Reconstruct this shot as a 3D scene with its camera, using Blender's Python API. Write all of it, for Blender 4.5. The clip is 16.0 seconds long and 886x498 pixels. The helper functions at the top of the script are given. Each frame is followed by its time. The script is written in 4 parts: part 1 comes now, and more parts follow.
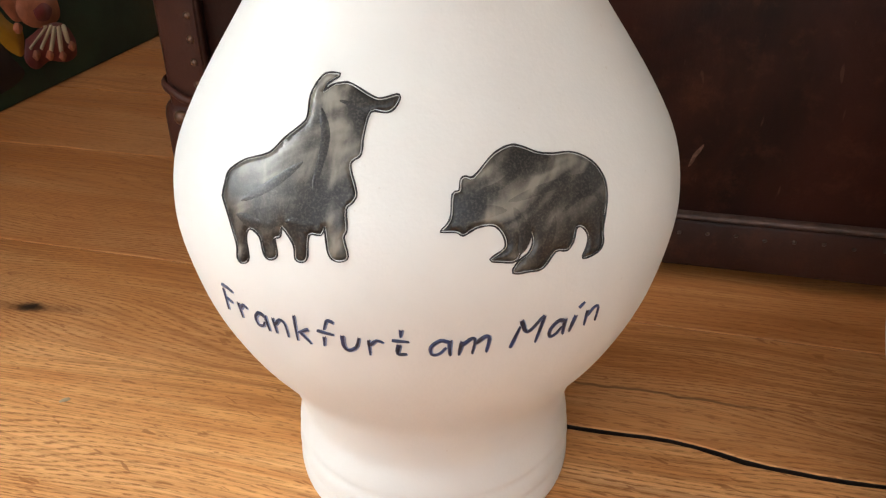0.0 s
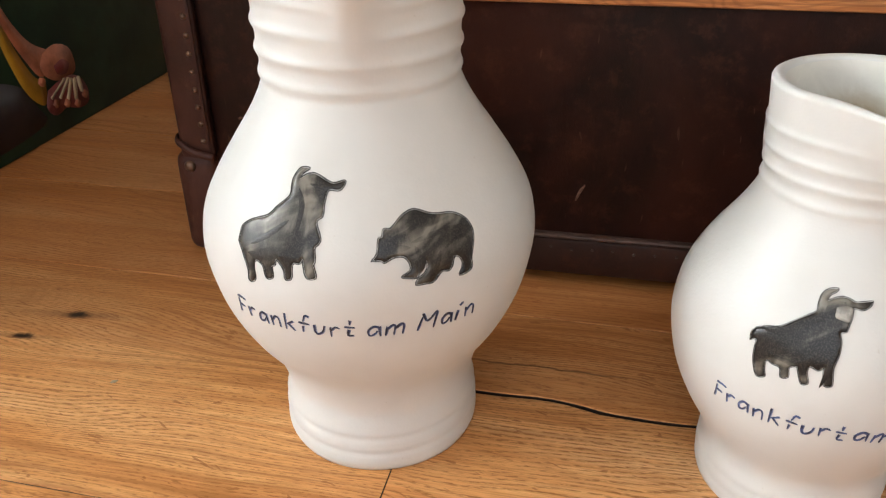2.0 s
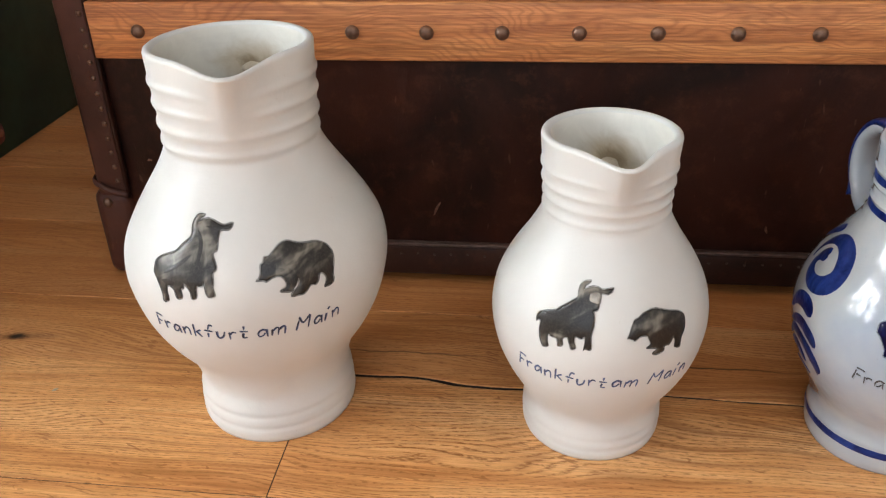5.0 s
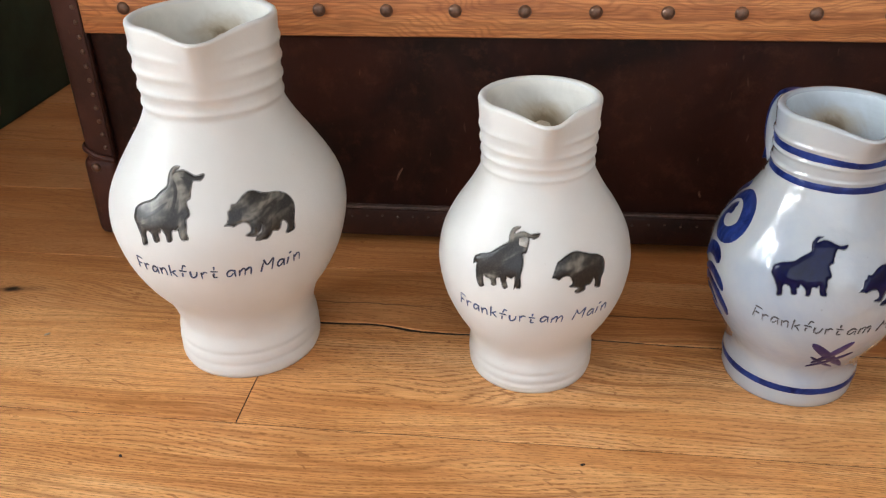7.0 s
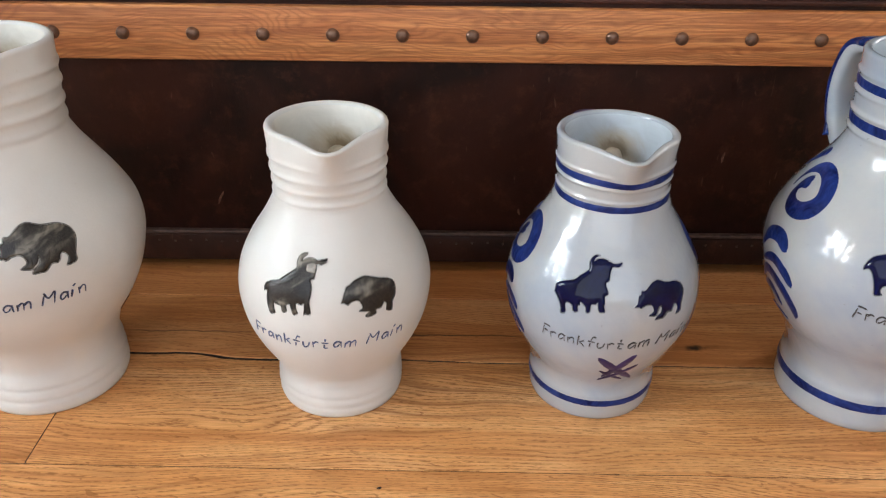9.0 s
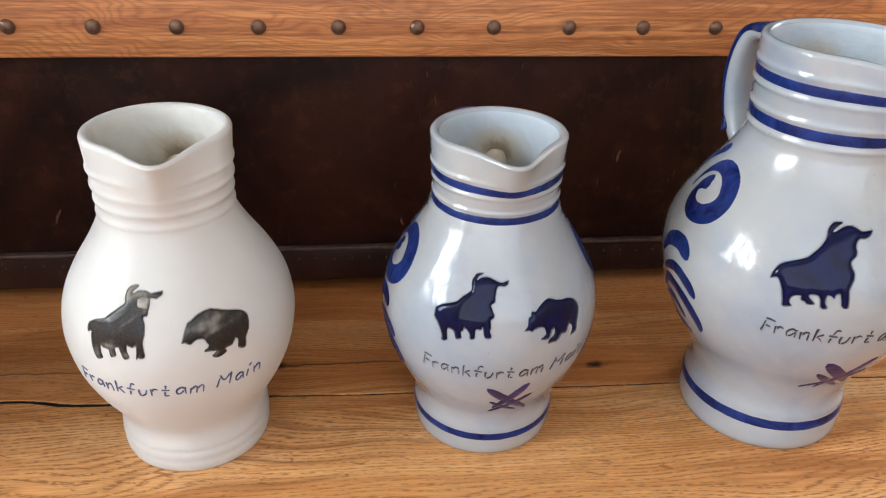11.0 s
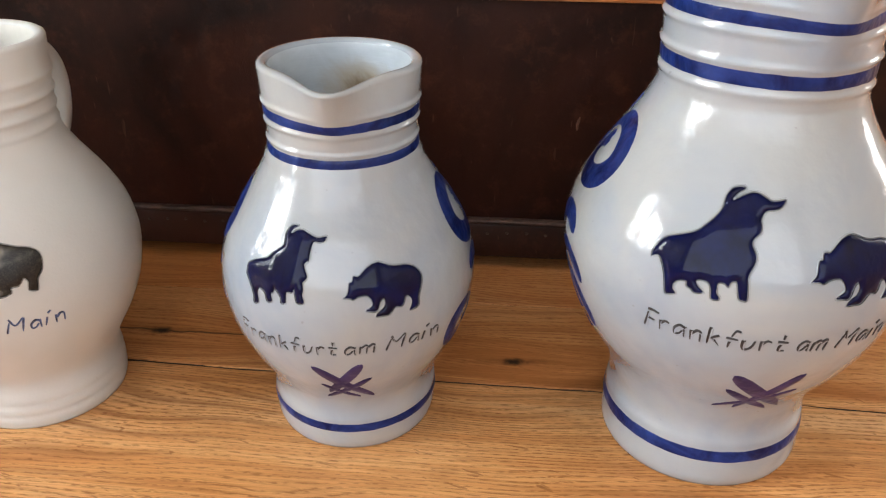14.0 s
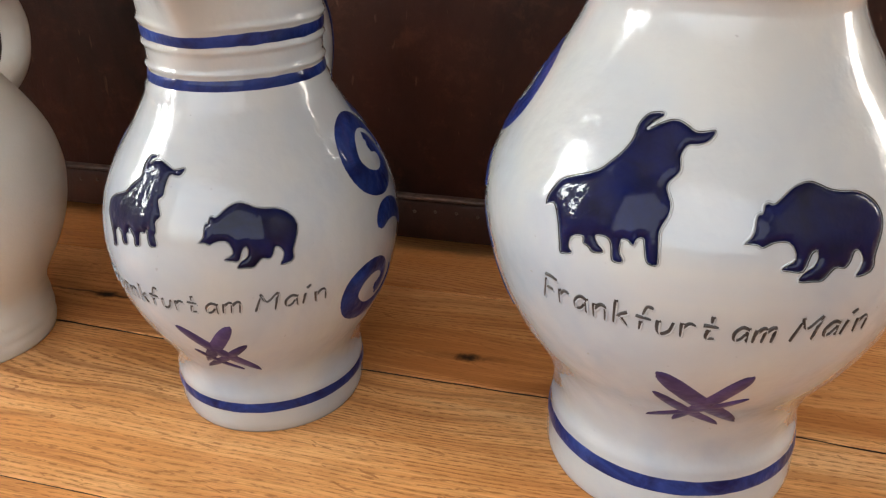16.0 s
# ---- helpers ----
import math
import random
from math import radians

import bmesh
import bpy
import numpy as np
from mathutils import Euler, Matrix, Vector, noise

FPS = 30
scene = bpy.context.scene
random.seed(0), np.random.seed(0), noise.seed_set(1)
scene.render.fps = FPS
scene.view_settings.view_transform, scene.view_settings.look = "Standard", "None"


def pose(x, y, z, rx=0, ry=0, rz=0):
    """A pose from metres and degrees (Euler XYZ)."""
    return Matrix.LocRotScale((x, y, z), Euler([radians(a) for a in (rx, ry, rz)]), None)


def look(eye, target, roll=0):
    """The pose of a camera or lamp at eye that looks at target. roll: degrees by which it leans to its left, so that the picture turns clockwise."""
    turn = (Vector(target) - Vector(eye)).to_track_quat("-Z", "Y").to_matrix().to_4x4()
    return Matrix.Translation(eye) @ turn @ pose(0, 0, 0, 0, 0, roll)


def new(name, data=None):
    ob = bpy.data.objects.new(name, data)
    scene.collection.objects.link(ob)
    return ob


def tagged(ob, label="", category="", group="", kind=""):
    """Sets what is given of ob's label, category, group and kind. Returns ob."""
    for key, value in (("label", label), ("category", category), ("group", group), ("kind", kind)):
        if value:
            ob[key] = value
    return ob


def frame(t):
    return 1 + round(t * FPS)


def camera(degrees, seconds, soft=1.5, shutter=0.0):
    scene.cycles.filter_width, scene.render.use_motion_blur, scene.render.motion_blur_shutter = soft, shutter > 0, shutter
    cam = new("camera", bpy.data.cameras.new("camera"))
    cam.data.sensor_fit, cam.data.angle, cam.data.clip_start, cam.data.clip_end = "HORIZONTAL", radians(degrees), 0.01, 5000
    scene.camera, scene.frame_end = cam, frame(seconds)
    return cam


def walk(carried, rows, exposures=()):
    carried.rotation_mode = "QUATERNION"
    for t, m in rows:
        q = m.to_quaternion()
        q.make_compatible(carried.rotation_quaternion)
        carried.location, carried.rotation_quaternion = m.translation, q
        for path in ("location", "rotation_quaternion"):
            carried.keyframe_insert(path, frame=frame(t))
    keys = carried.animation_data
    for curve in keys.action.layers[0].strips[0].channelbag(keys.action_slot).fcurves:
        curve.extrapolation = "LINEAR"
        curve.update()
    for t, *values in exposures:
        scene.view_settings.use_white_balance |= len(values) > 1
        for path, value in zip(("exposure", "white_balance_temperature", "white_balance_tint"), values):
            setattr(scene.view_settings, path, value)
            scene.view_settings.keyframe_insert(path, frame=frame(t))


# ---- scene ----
cam = camera(56.4, 16.0, soft=1.25)
PATH = [
    (0, (0.051, -0.007, 0.2), (-0.39, 1.682, -0.776), -0.9),
    (0.5, (0.062, -0.023, 0.204), (-0.362, 1.662, -0.787), -0.9),
    (1, (0.073, -0.047, 0.219), (-0.341, 1.641, -0.771), -1.0),
    (1.5, (0.083, -0.077, 0.242), (-0.333, 1.618, -0.736), -1.1),
    (2, (0.094, -0.1, 0.262), (-0.304, 1.608, -0.701), -1.1),
    (2.5, (0.108, -0.116, 0.279), (-0.255, 1.601, -0.68), -1.3),
    (3, (0.115, -0.127, 0.291), (-0.209, 1.6, -0.663), -1.3),
    (3.5, (0.124, -0.145, 0.297), (-0.141, 1.593, -0.656), -1.3),
    (4, (0.127, -0.156, 0.298), (-0.088, 1.584, -0.665), -1.7),
    (4.2, (0.131, -0.159, 0.303), (-0.076, 1.576, -0.67), -1.7),
    (6.3, (0.15, -0.225, 0.327), (-0.081, 1.498, -0.661), -1.4),
    (6.5, (0.154, -0.23, 0.327), (-0.075, 1.489, -0.669), -1.5),
    (7, (0.173, -0.232, 0.326), (-0.031, 1.489, -0.672), -1.2),
    (7.5, (0.188, -0.23, 0.334), (0.02, 1.502, -0.651), -0.9),
    (8, (0.201, -0.234, 0.338), (0.076, 1.505, -0.643), -0.2),
    (8.5, (0.221, -0.232, 0.336), (0.156, 1.51, -0.643), 0.5),
    (9, (0.239, -0.225, 0.333), (0.245, 1.52, -0.644), 0.7),
    (11.5, (0.276, -0.156, 0.302), (0.52, 1.573, -0.674), 2.5),
    (12, (0.298, -0.145, 0.289), (0.545, 1.579, -0.695), 3.2),
    (12.5, (0.325, -0.132, 0.28), (0.555, 1.59, -0.711), 3.3),
    (13, (0.347, -0.128, 0.272), (0.504, 1.608, -0.71), 2.5),
    (13.5, (0.375, -0.128, 0.277), (0.413, 1.619, -0.696), 1.4),
    (14, (0.402, -0.125, 0.262), (0.269, 1.628, -0.691), 0.5),
    (14.5, (0.444, -0.115, 0.248), (0.051, 1.621, -0.664), -2.1),
    (15, (0.474, -0.101, 0.238), (-0.008, 1.626, -0.646), -1.8),
    (15.5, (0.493, -0.093, 0.239), (-0.007, 1.633, -0.64), -1.1),
    (16, (0.486, -0.072, 0.208), (0.01, 1.663, -0.666), -0.7),
]
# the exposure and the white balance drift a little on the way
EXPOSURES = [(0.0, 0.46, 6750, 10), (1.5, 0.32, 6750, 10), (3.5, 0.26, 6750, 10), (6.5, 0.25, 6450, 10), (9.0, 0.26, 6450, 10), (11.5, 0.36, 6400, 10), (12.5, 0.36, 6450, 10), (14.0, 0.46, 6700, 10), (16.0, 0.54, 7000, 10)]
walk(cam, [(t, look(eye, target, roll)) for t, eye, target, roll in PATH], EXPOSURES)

# ---- light ----
world = bpy.data.worlds.new("daylight")
scene.world = world
world.use_nodes = True
wn = world.node_tree.nodes
sky = wn.new("ShaderNodeTexSky")
sky.sky_type, sky.sun_disc = "NISHITA", False
sky.sun_elevation, sky.sun_rotation = radians(40), radians(250)
wn["Background"].inputs["Strength"].default_value = 0.12
world.node_tree.links.new(sky.outputs["Color"], wn["Background"].inputs["Color"])


def area_lamp(name, eye, target, wide, high, watts, colour):
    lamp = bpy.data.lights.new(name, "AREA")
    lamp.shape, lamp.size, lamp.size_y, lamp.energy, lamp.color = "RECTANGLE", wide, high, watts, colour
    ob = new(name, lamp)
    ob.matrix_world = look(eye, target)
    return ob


WALL_W, WALL_E, WALL_S, WALL_N, CEILING = -2.1, 2.4, -2.6, 2.2, 2.5
# daylight in the west and east windows; the south lamp is added fill
area_lamp("window_light_west", (WALL_W - 0.50, -0.62, 1.02), (0, -0.62, 1.02), 2.3, 2.1, 680, (0.86, 0.94, 1.0))
area_lamp("window_light_south", (0.1, WALL_S - 0.12, 1.33), (0.1, 0, 1.33), 4.2, 2.06, 42, (0.97, 0.985, 1.0))
area_lamp("window_light_east", (WALL_E + 0.12, 1.03, 0.97), (0, 1.03, 0.97), 0.44, 1.55, 25, (1.0, 0.97, 0.92))


# ---- materials ----
class Nodes:
    """A small helper for writing node materials."""

    def __init__(self, name):
        self.mat = bpy.data.materials.new(name)
        self.mat.use_nodes = True
        self.tree = self.mat.node_tree
        self.bsdf = self.tree.nodes["Principled BSDF"]

    def put(self, socket, value):
        if isinstance(value, bpy.types.NodeSocket):
            self.tree.links.new(value, socket)
        else:
            socket.default_value = value

    def set(self, **values):
        for key, value in values.items():
            self.put(self.bsdf.inputs[key.replace("_", " ")], value)
        return self

    def add(self, kind):
        return self.tree.nodes.new("ShaderNode" + kind)

    def math(self, op, a, b=0.0, c=0.0):
        n = self.add("Math")
        n.operation = op
        for socket, value in zip(n.inputs, (a, b, c)):
            self.put(socket, value)
        return n.outputs[0]

    def vec(self, op, a, b=(0, 0, 0)):
        n = self.add("VectorMath")
        n.operation = op
        self.put(n.inputs[0], a), self.put(n.inputs[1], b)
        return n.outputs["Value" if op in ("LENGTH", "DOT_PRODUCT") else "Vector"]

    def position(self):
        return self.add("NewGeometry").outputs["Position"]

    def local(self):
        return self.add("TexCoord").outputs["Object"]

    def split(self, v):
        n = self.add("SeparateXYZ")
        self.put(n.inputs[0], v)
        return n.outputs

    def join(self, x, y, z):
        n = self.add("CombineXYZ")
        for socket, value in zip(n.inputs, (x, y, z)):
            self.put(socket, value)
        return n.outputs[0]

    def noise(self, v, scale, detail=4.0, rough=0.55, warp=0.0):
        n = self.add("TexNoise")
        self.put(n.inputs["Vector"], v)
        for key, value in (("Scale", scale), ("Detail", detail), ("Roughness", rough), ("Distortion", warp)):
            n.inputs[key].default_value = value
        return n.outputs["Fac"]

    def step(self, v, lo, hi, a=0.0, b=1.0):
        n = self.add("MapRange")
        n.interpolation_type = "SMOOTHSTEP"
        self.put(n.inputs["Value"], v)
        for key, value in (("From Min", lo), ("From Max", hi), ("To Min", a), ("To Max", b)):
            n.inputs[key].default_value = value
        return n.outputs["Result"]

    def ramp(self, v, *stops):
        n = self.add("ValToRGB")
        self.put(n.inputs[0], v)
        el = n.color_ramp.elements
        while len(el) < len(stops):
            el.new(0.5)
        for e, (at, colour) in zip(el, stops):
            e.position, e.color = at, (*colour, 1)
        return n.outputs["Color"]

    def mix(self, f, a, b, kind="MIX"):
        n = self.add("Mix")
        n.data_type, n.blend_type = "RGBA", kind
        self.put(n.inputs[0], f)
        for socket, value in ((n.inputs[6], a), (n.inputs[7], b)):
            self.put(socket, (*value, 1) if isinstance(value, tuple) else value)
        return n.outputs[2]

    def bump(self, h, strength=0.3, distance=0.001):
        n = self.add("Bump")
        n.inputs["Strength"].default_value, n.inputs["Distance"].default_value = strength, distance
        self.put(n.inputs["Height"], h)
        self.put(self.bsdf.inputs["Normal"], n.outputs[0])
        return self


KNOTS = ((-0.206, 0.247, 1.0), (-0.224, 0.2215, 0.75), (0.216, 0.247, 0.8), (0.413, 0.235, 0.8))


def oak_floor():
    """Oiled rustic oak: close growth lines broken into pores, rays lying across them, knots; every board has its own cut."""
    m = Nodes("oak_floor")
    p = m.position()
    x, y, z = m.split(p)
    rnd = m.add("ObjectInfo").outputs["Random"]
    y = m.math("MULTIPLY_ADD", x, 0.012, y)
    dark, wings, bend = 0.0, 0.0, 0.0
    ragged = m.math("MULTIPLY", m.noise(p, 190, 4, 0.65), 0.0045)
    for kx, ky, size in KNOTS:
        dx = m.math("SUBTRACT", x, kx)
        dy = m.math("SUBTRACT", y, ky + 0.012 * kx)
        slant = m.math("MULTIPLY_ADD", dx, -0.10, dy)
        r = m.vec("LENGTH", m.join(m.math("MULTIPLY", dx, 0.50), slant, 0))
        core = m.step(m.math("ADD", r, ragged), 0.0030, 0.0030 + 0.0044 * size, 1, 0)
        far = m.vec("LENGTH", m.join(m.math("MULTIPLY", dx, 0.13), slant, 0))
        wing = m.step(m.math("ADD", far, ragged), 0.0016, 0.0084 * size, 0.85, 0)
        dark = m.math("MAXIMUM", core, dark)
        wings = m.math("MAXIMUM", wing, wings)
        near = m.vec("LENGTH", m.join(m.math("MULTIPLY", dx, 0.30), dy, 0))
        bend = m.math("ADD", bend, m.math("MULTIPLY", m.step(near, 0.0, 0.045, 1, 0), m.math("MULTIPLY", m.math("SIGN", dy), -0.009)))
    yb = m.math("ADD", m.math("ADD", y, bend), m.math("MULTIPLY", rnd, 7.3))
    xs = m.math("ADD", x, m.math("MULTIPLY", rnd, 11.0))
    along = m.join(xs, yb, z)
    wide = m.noise(m.vec("MULTIPLY", along, (3.0, 20, 6)), 1.0, 3, 0.5, 0.7)
    warp = m.noise(m.vec("MULTIPLY", along, (3.4, 11, 4)), 1.0, 2, 0.45)
    wobble = m.noise(m.vec("MULTIPLY", along, (14, 150, 4)), 1.0, 2, 0.5)
    ring_y = m.math("MULTIPLY_ADD", wobble, 0.0032, m.math("MULTIPLY_ADD", warp, 0.085, yb))
    rings = m.math("MULTIPLY_ADD", m.math("SINE", m.math("MULTIPLY", ring_y, 2700.0)), 0.5, 0.5)
    late = m.math("MULTIPLY_ADD", m.math("SINE", m.math("MULTIPLY", m.math("MULTIPLY_ADD", warp, 0.11, yb), 620.0)), 0.5, 0.5)
    late = m.math("MULTIPLY", m.math("POWER", late, 5.0), m.step(m.noise(m.vec("MULTIPLY", along, (5, 16, 5)), 1.0, 2, 0.5), 0.44, 0.64))
    figure = m.noise(m.vec("MULTIPLY", along, (7, 150, 20)), 1.0, 4, 0.6, 1.0)
    fibre = m.noise(m.vec("MULTIPLY", along, (42, 1500, 60)), 1.0, 3, 0.6, 0.2)
    dash = m.noise(m.vec("MULTIPLY", along, (230, 1000, 60)), 1.0, 2, 0.5)
    pores = m.math("MULTIPLY", m.step(dash, 0.48, 0.60), m.step(rings, 0.45, 0.95))
    # rays: short, darker, lying a little across the grain
    turned = m.join(m.math("MULTIPLY_ADD", yb, -0.75, xs), m.math("MULTIPLY_ADD", xs, 0.30, yb), 0)
    ray = m.step(m.noise(m.vec("MULTIPLY", turned, (68, 300, 1)), 1.0, 2, 0.45, 0.8), 0.672, 0.712)
    stain = m.noise(p, 26, 3, 0.55, 0.4)
    base = m.ramp(m.math("ADD", m.math("MULTIPLY", wide, 0.62), m.math("MULTIPLY", figure, 0.38)),
                  (0.36, (0.44, 0.165, 0.050)), (0.455, (0.69, 0.316, 0.112)), (0.545, (0.81, 0.430, 0.182)), (0.64, (0.86, 0.515, 0.255)))
    base = m.mix(m.math("MULTIPLY", late, 0.62), base, (0.31, 0.112, 0.031))
    base = m.mix(m.math("MULTIPLY", m.math("MULTIPLY", m.math("POWER", rings, 2.5), m.step(dash, 0.34, 0.56)), m.step(m.noise(m.vec("MULTIPLY", along, (6, 26, 5)), 1.0, 2, 0.5), 0.38, 0.62, 0.20, 0.80)), base, (0.36, 0.140, 0.040))
    base = m.mix(m.step(stain, 0.52, 0.72, 0.0, 0.30), base, (0.40, 0.17, 0.055))
    base = m.mix(m.step(fibre, 0.44, 0.62, 0.0, 0.42), base, (0.34, 0.145, 0.046))
    base = m.mix(m.math("MULTIPLY", pores, 0.50), base, (0.22, 0.078, 0.021))
    base = m.mix(m.math("MULTIPLY", ray, 0.65), base, (0.26, 0.09, 0.026))
    base = m.mix(m.step(rnd, 0, 1, 0.0, 0.18), base, (0.40, 0.165, 0.05))
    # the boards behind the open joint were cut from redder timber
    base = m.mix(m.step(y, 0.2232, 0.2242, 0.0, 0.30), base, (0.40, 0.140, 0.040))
    # redder still behind this seam, with the trunk's shade partly painted in
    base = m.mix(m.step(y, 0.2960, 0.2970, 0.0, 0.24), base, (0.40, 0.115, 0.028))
    split = m.math("ABSOLUTE", m.math("SUBTRACT", m.math("MULTIPLY_ADD", m.noise(m.join(x, 0, 0), 38, 3), 0.007, y), 0.2535))
    split = m.math("MULTIPLY", m.step(split, 0.0003, 0.0011, 0.75, 0), m.math("MAXIMUM", m.step(m.math("ABSOLUTE", m.math("SUBTRACT", x, 0.235)), 0.03, 0.09, 1, 0), m.step(m.math("ABSOLUTE", m.math("SUBTRACT", x, 0.065)), 0.02, 0.06, 0.8, 0)))
    base = m.mix(m.math("MULTIPLY", wings, 0.8), base, (0.17, 0.060, 0.020))
    base = m.mix(m.math("MAXIMUM", dark, split), base, (0.022, 0.011, 0.007))
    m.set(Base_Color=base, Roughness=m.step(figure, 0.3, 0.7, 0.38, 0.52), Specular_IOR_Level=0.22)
    m.bump(m.math("SUBTRACT", m.math("MULTIPLY", fibre, 0.4), m.math("ADD", pores, dark)), 0.10, 0.0005)
    return m.mat


def slat_wood():
    m = Nodes("slat_wood")
    p = m.position()
    x, y, z = m.split(p)
    warp = m.noise(m.vec("MULTIPLY", p, (5.5, 8, 16)), 1.0, 3, 0.5, 0.4)
    rings = m.math("SINE", m.math("MULTIPLY", m.math("MULTIPLY_ADD", warp, 0.13, z), 1500.0))
    rings = m.math("POWER", m.math("MULTIPLY_ADD", rings, 0.5, 0.5), 2.5)
    figure = m.noise(m.vec("MULTIPLY", p, (5, 40, 90)), 1.0, 4, 0.6, 1.5)
    pores = m.step(m.noise(m.vec("MULTIPLY", p, (60, 200, 800)), 1.0, 3, 0.55), 0.50, 0.66)
    base = m.ramp(figure, (0.3, (0.40, 0.130, 0.038)), (0.5, (0.57, 0.215, 0.068)), (0.7, (0.68, 0.30, 0.105)))
    base = m.mix(m.math("MULTIPLY", rings, 0.40), base, (0.19, 0.052, 0.016))
    lines = m.noise(m.vec("MULTIPLY", p, (9, 60, 620)), 1.0, 4, 0.65, 0.3)
    base = m.mix(m.step(lines, 0.46, 0.58, 0.0, 0.5), base, (0.20, 0.060, 0.020))
    base = m.mix(m.math("MULTIPLY", pores, 0.45), base, (0.19, 0.054, 0.017))
    m.set(Base_Color=base, Roughness=0.5)
    m.bump(pores, 0.3, -0.0005)
    return m.mat


def leather(name, lo, hi, scuff=0.5):
    m = Nodes(name)
    p = m.position()
    patch = m.noise(p, 9, 5, 0.6, 0.6)
    wear = m.step(m.noise(p, 62, 7, 0.72, 0.15), 0.50, 0.70)
    grain = m.noise(p, 900, 3, 0.6)
    cracks = m.noise(m.vec("MULTIPLY", p, (160, 160, 60)), 1.0, 4, 0.7)
    base = m.ramp(patch, (0.35, lo), (0.65, hi))
    base = m.mix(m.math("MULTIPLY", wear, scuff), base, (0.085, 0.028, 0.014))
    scratch = m.step(m.noise(m.vec("MULTIPLY", p, (260, 30, 55)), 1.0, 2, 0.4, 0.4), 0.70, 0.75)
    base = m.mix(m.math("MULTIPLY", scratch, 0.22), base, (0.19, 0.10, 0.06))
    m.set(Base_Color=base, Roughness=m.step(cracks, 0.3, 0.7, 0.36, 0.58), Specular_IOR_Level=0.22)
    m.bump(m.math("ADD", m.math("MULTIPLY", grain, 0.5), cracks), 0.45, 0.0008)
    return m.mat


def plain(name, colour, rough=0.5, metal=0.0, vary=0.25, scale=60, relief=0.15, coat=0.0):
    m = Nodes(name)
    p = m.local()
    n = m.noise(p, scale, 5, 0.6)
    dim = tuple(c * (1 - vary) for c in colour)
    m.set(Base_Color=m.mix(m.step(n, 0.3, 0.7), dim, colour), Roughness=m.step(n, 0.3, 0.7, rough * 1.1, rough * 0.9), Metallic=metal, Coat_Weight=coat, Coat_Roughness=0.06)
    if relief:
        m.bump(m.noise(p, scale * 6, 3), relief, 0.0005)
    return m.mat


def matt_white_clay():
    m = Nodes("matt_white_clay")
    p = m.local()
    cloud = m.noise(p, 18, 4, 0.6)
    dust = m.step(m.noise(p, 420, 2, 0.5), 0.745, 0.77)
    base = m.ramp(cloud, (0.3, (0.590, 0.590, 0.566)), (0.7, (0.645, 0.645, 0.624)))
    base = m.mix(m.math("MULTIPLY", dust, 0.25), base, (0.45, 0.40, 0.34))
    m.set(Base_Color=base, Roughness=0.42, Specular_IOR_Level=0.32)
    m.bump(m.math("ADD", m.noise(p, 900, 3), m.math("MULTIPLY", m.noise(p, 160, 3), 1.5)), 0.10, 0.0006)
    return m.mat


def grey_glaze():
    m = Nodes("grey_glaze")
    p = m.local()
    cloud = m.noise(p, 14, 4, 0.55, 0.6)
    fine = m.noise(p, 240, 3, 0.6)
    dots = m.step(m.noise(p, 330, 2, 0.5), 0.755, 0.775)
    base = m.ramp(cloud, (0.32, (0.285, 0.338, 0.405)), (0.46, (0.350, 0.385, 0.422)), (0.60, (0.398, 0.413, 0.412)))
    base = m.mix(m.step(fine, 0.45, 0.7, 0, 0.12), base, (0.36, 0.37, 0.39))
    base = m.mix(m.math("MULTIPLY", dots, 0.4), base, (0.22, 0.21, 0.20))
    m.set(Base_Color=base, Roughness=0.18, Specular_IOR_Level=0.35, Coat_Weight=0.65, Coat_Roughness=0.04)
    m.bump(m.math("ADD", m.noise(p, 60, 2), m.math("MULTIPLY", m.noise(p, 210, 2), 0.25)), 0.30, 0.0024)
    return m.mat


def black_wash(name, thin):
    """Black slip brushed over the clay: dark strokes with soft edges over a thin, speckled wash."""
    m = Nodes(name)
    p = m.local()
    x, y, z = m.split(p)
    lean = m.math("MULTIPLY_ADD", x, -0.5, z)
    strokes = m.noise(m.join(m.math("MULTIPLY", x, 52), m.math("MULTIPLY", y, 52), m.math("MULTIPLY", lean, 130)), 1.0, 2, 0.45, 0.7)
    steep = m.noise(m.join(m.math("MULTIPLY", x, 210), m.math("MULTIPLY", y, 80), m.math("MULTIPLY", z, 60)), 1.0, 3, 0.5, 0.6)
    grit = m.noise(p, 1900, 2, 0.6)
    f = m.math("ADD", m.math("MULTIPLY", strokes, 0.66), m.math("MULTIPLY", steep, 0.34))
    base = m.ramp(m.math("ADD", f, thin), (0.41, (0.006, 0.005, 0.005)), (0.475, (0.020, 0.018, 0.016)), (0.535, (0.078, 0.072, 0.061)), (0.61, (0.20, 0.185, 0.155)))
    base = m.mix(m.step(grit, 0.42, 0.75, 0, 0.16), base, (0.27, 0.245, 0.20))
    m.set(Base_Color=base, Roughness=0.33, Specular_IOR_Level=0.42)
    m.bump(m.math("ADD", strokes, m.math("MULTIPLY", grit, 0.2)), 0.22, 0.0005)
    return m.mat


def cobalt(name, lo, hi, scale=55):
    m = Nodes(name)
    p = m.local()
    n = m.noise(p, scale, 4, 0.6, 1.0)
    m.set(Base_Color=m.ramp(n, (0.34, lo), (0.66, hi)), Roughness=0.35, Specular_IOR_Level=0.05, Coat_Weight=0.38, Coat_Roughness=0.04)
    m.bump(m.math("ADD", m.noise(p, 75, 2), m.math("MULTIPLY", m.noise(p, 260, 2), 0.3)), 0.5, 0.0024)
    return m.mat


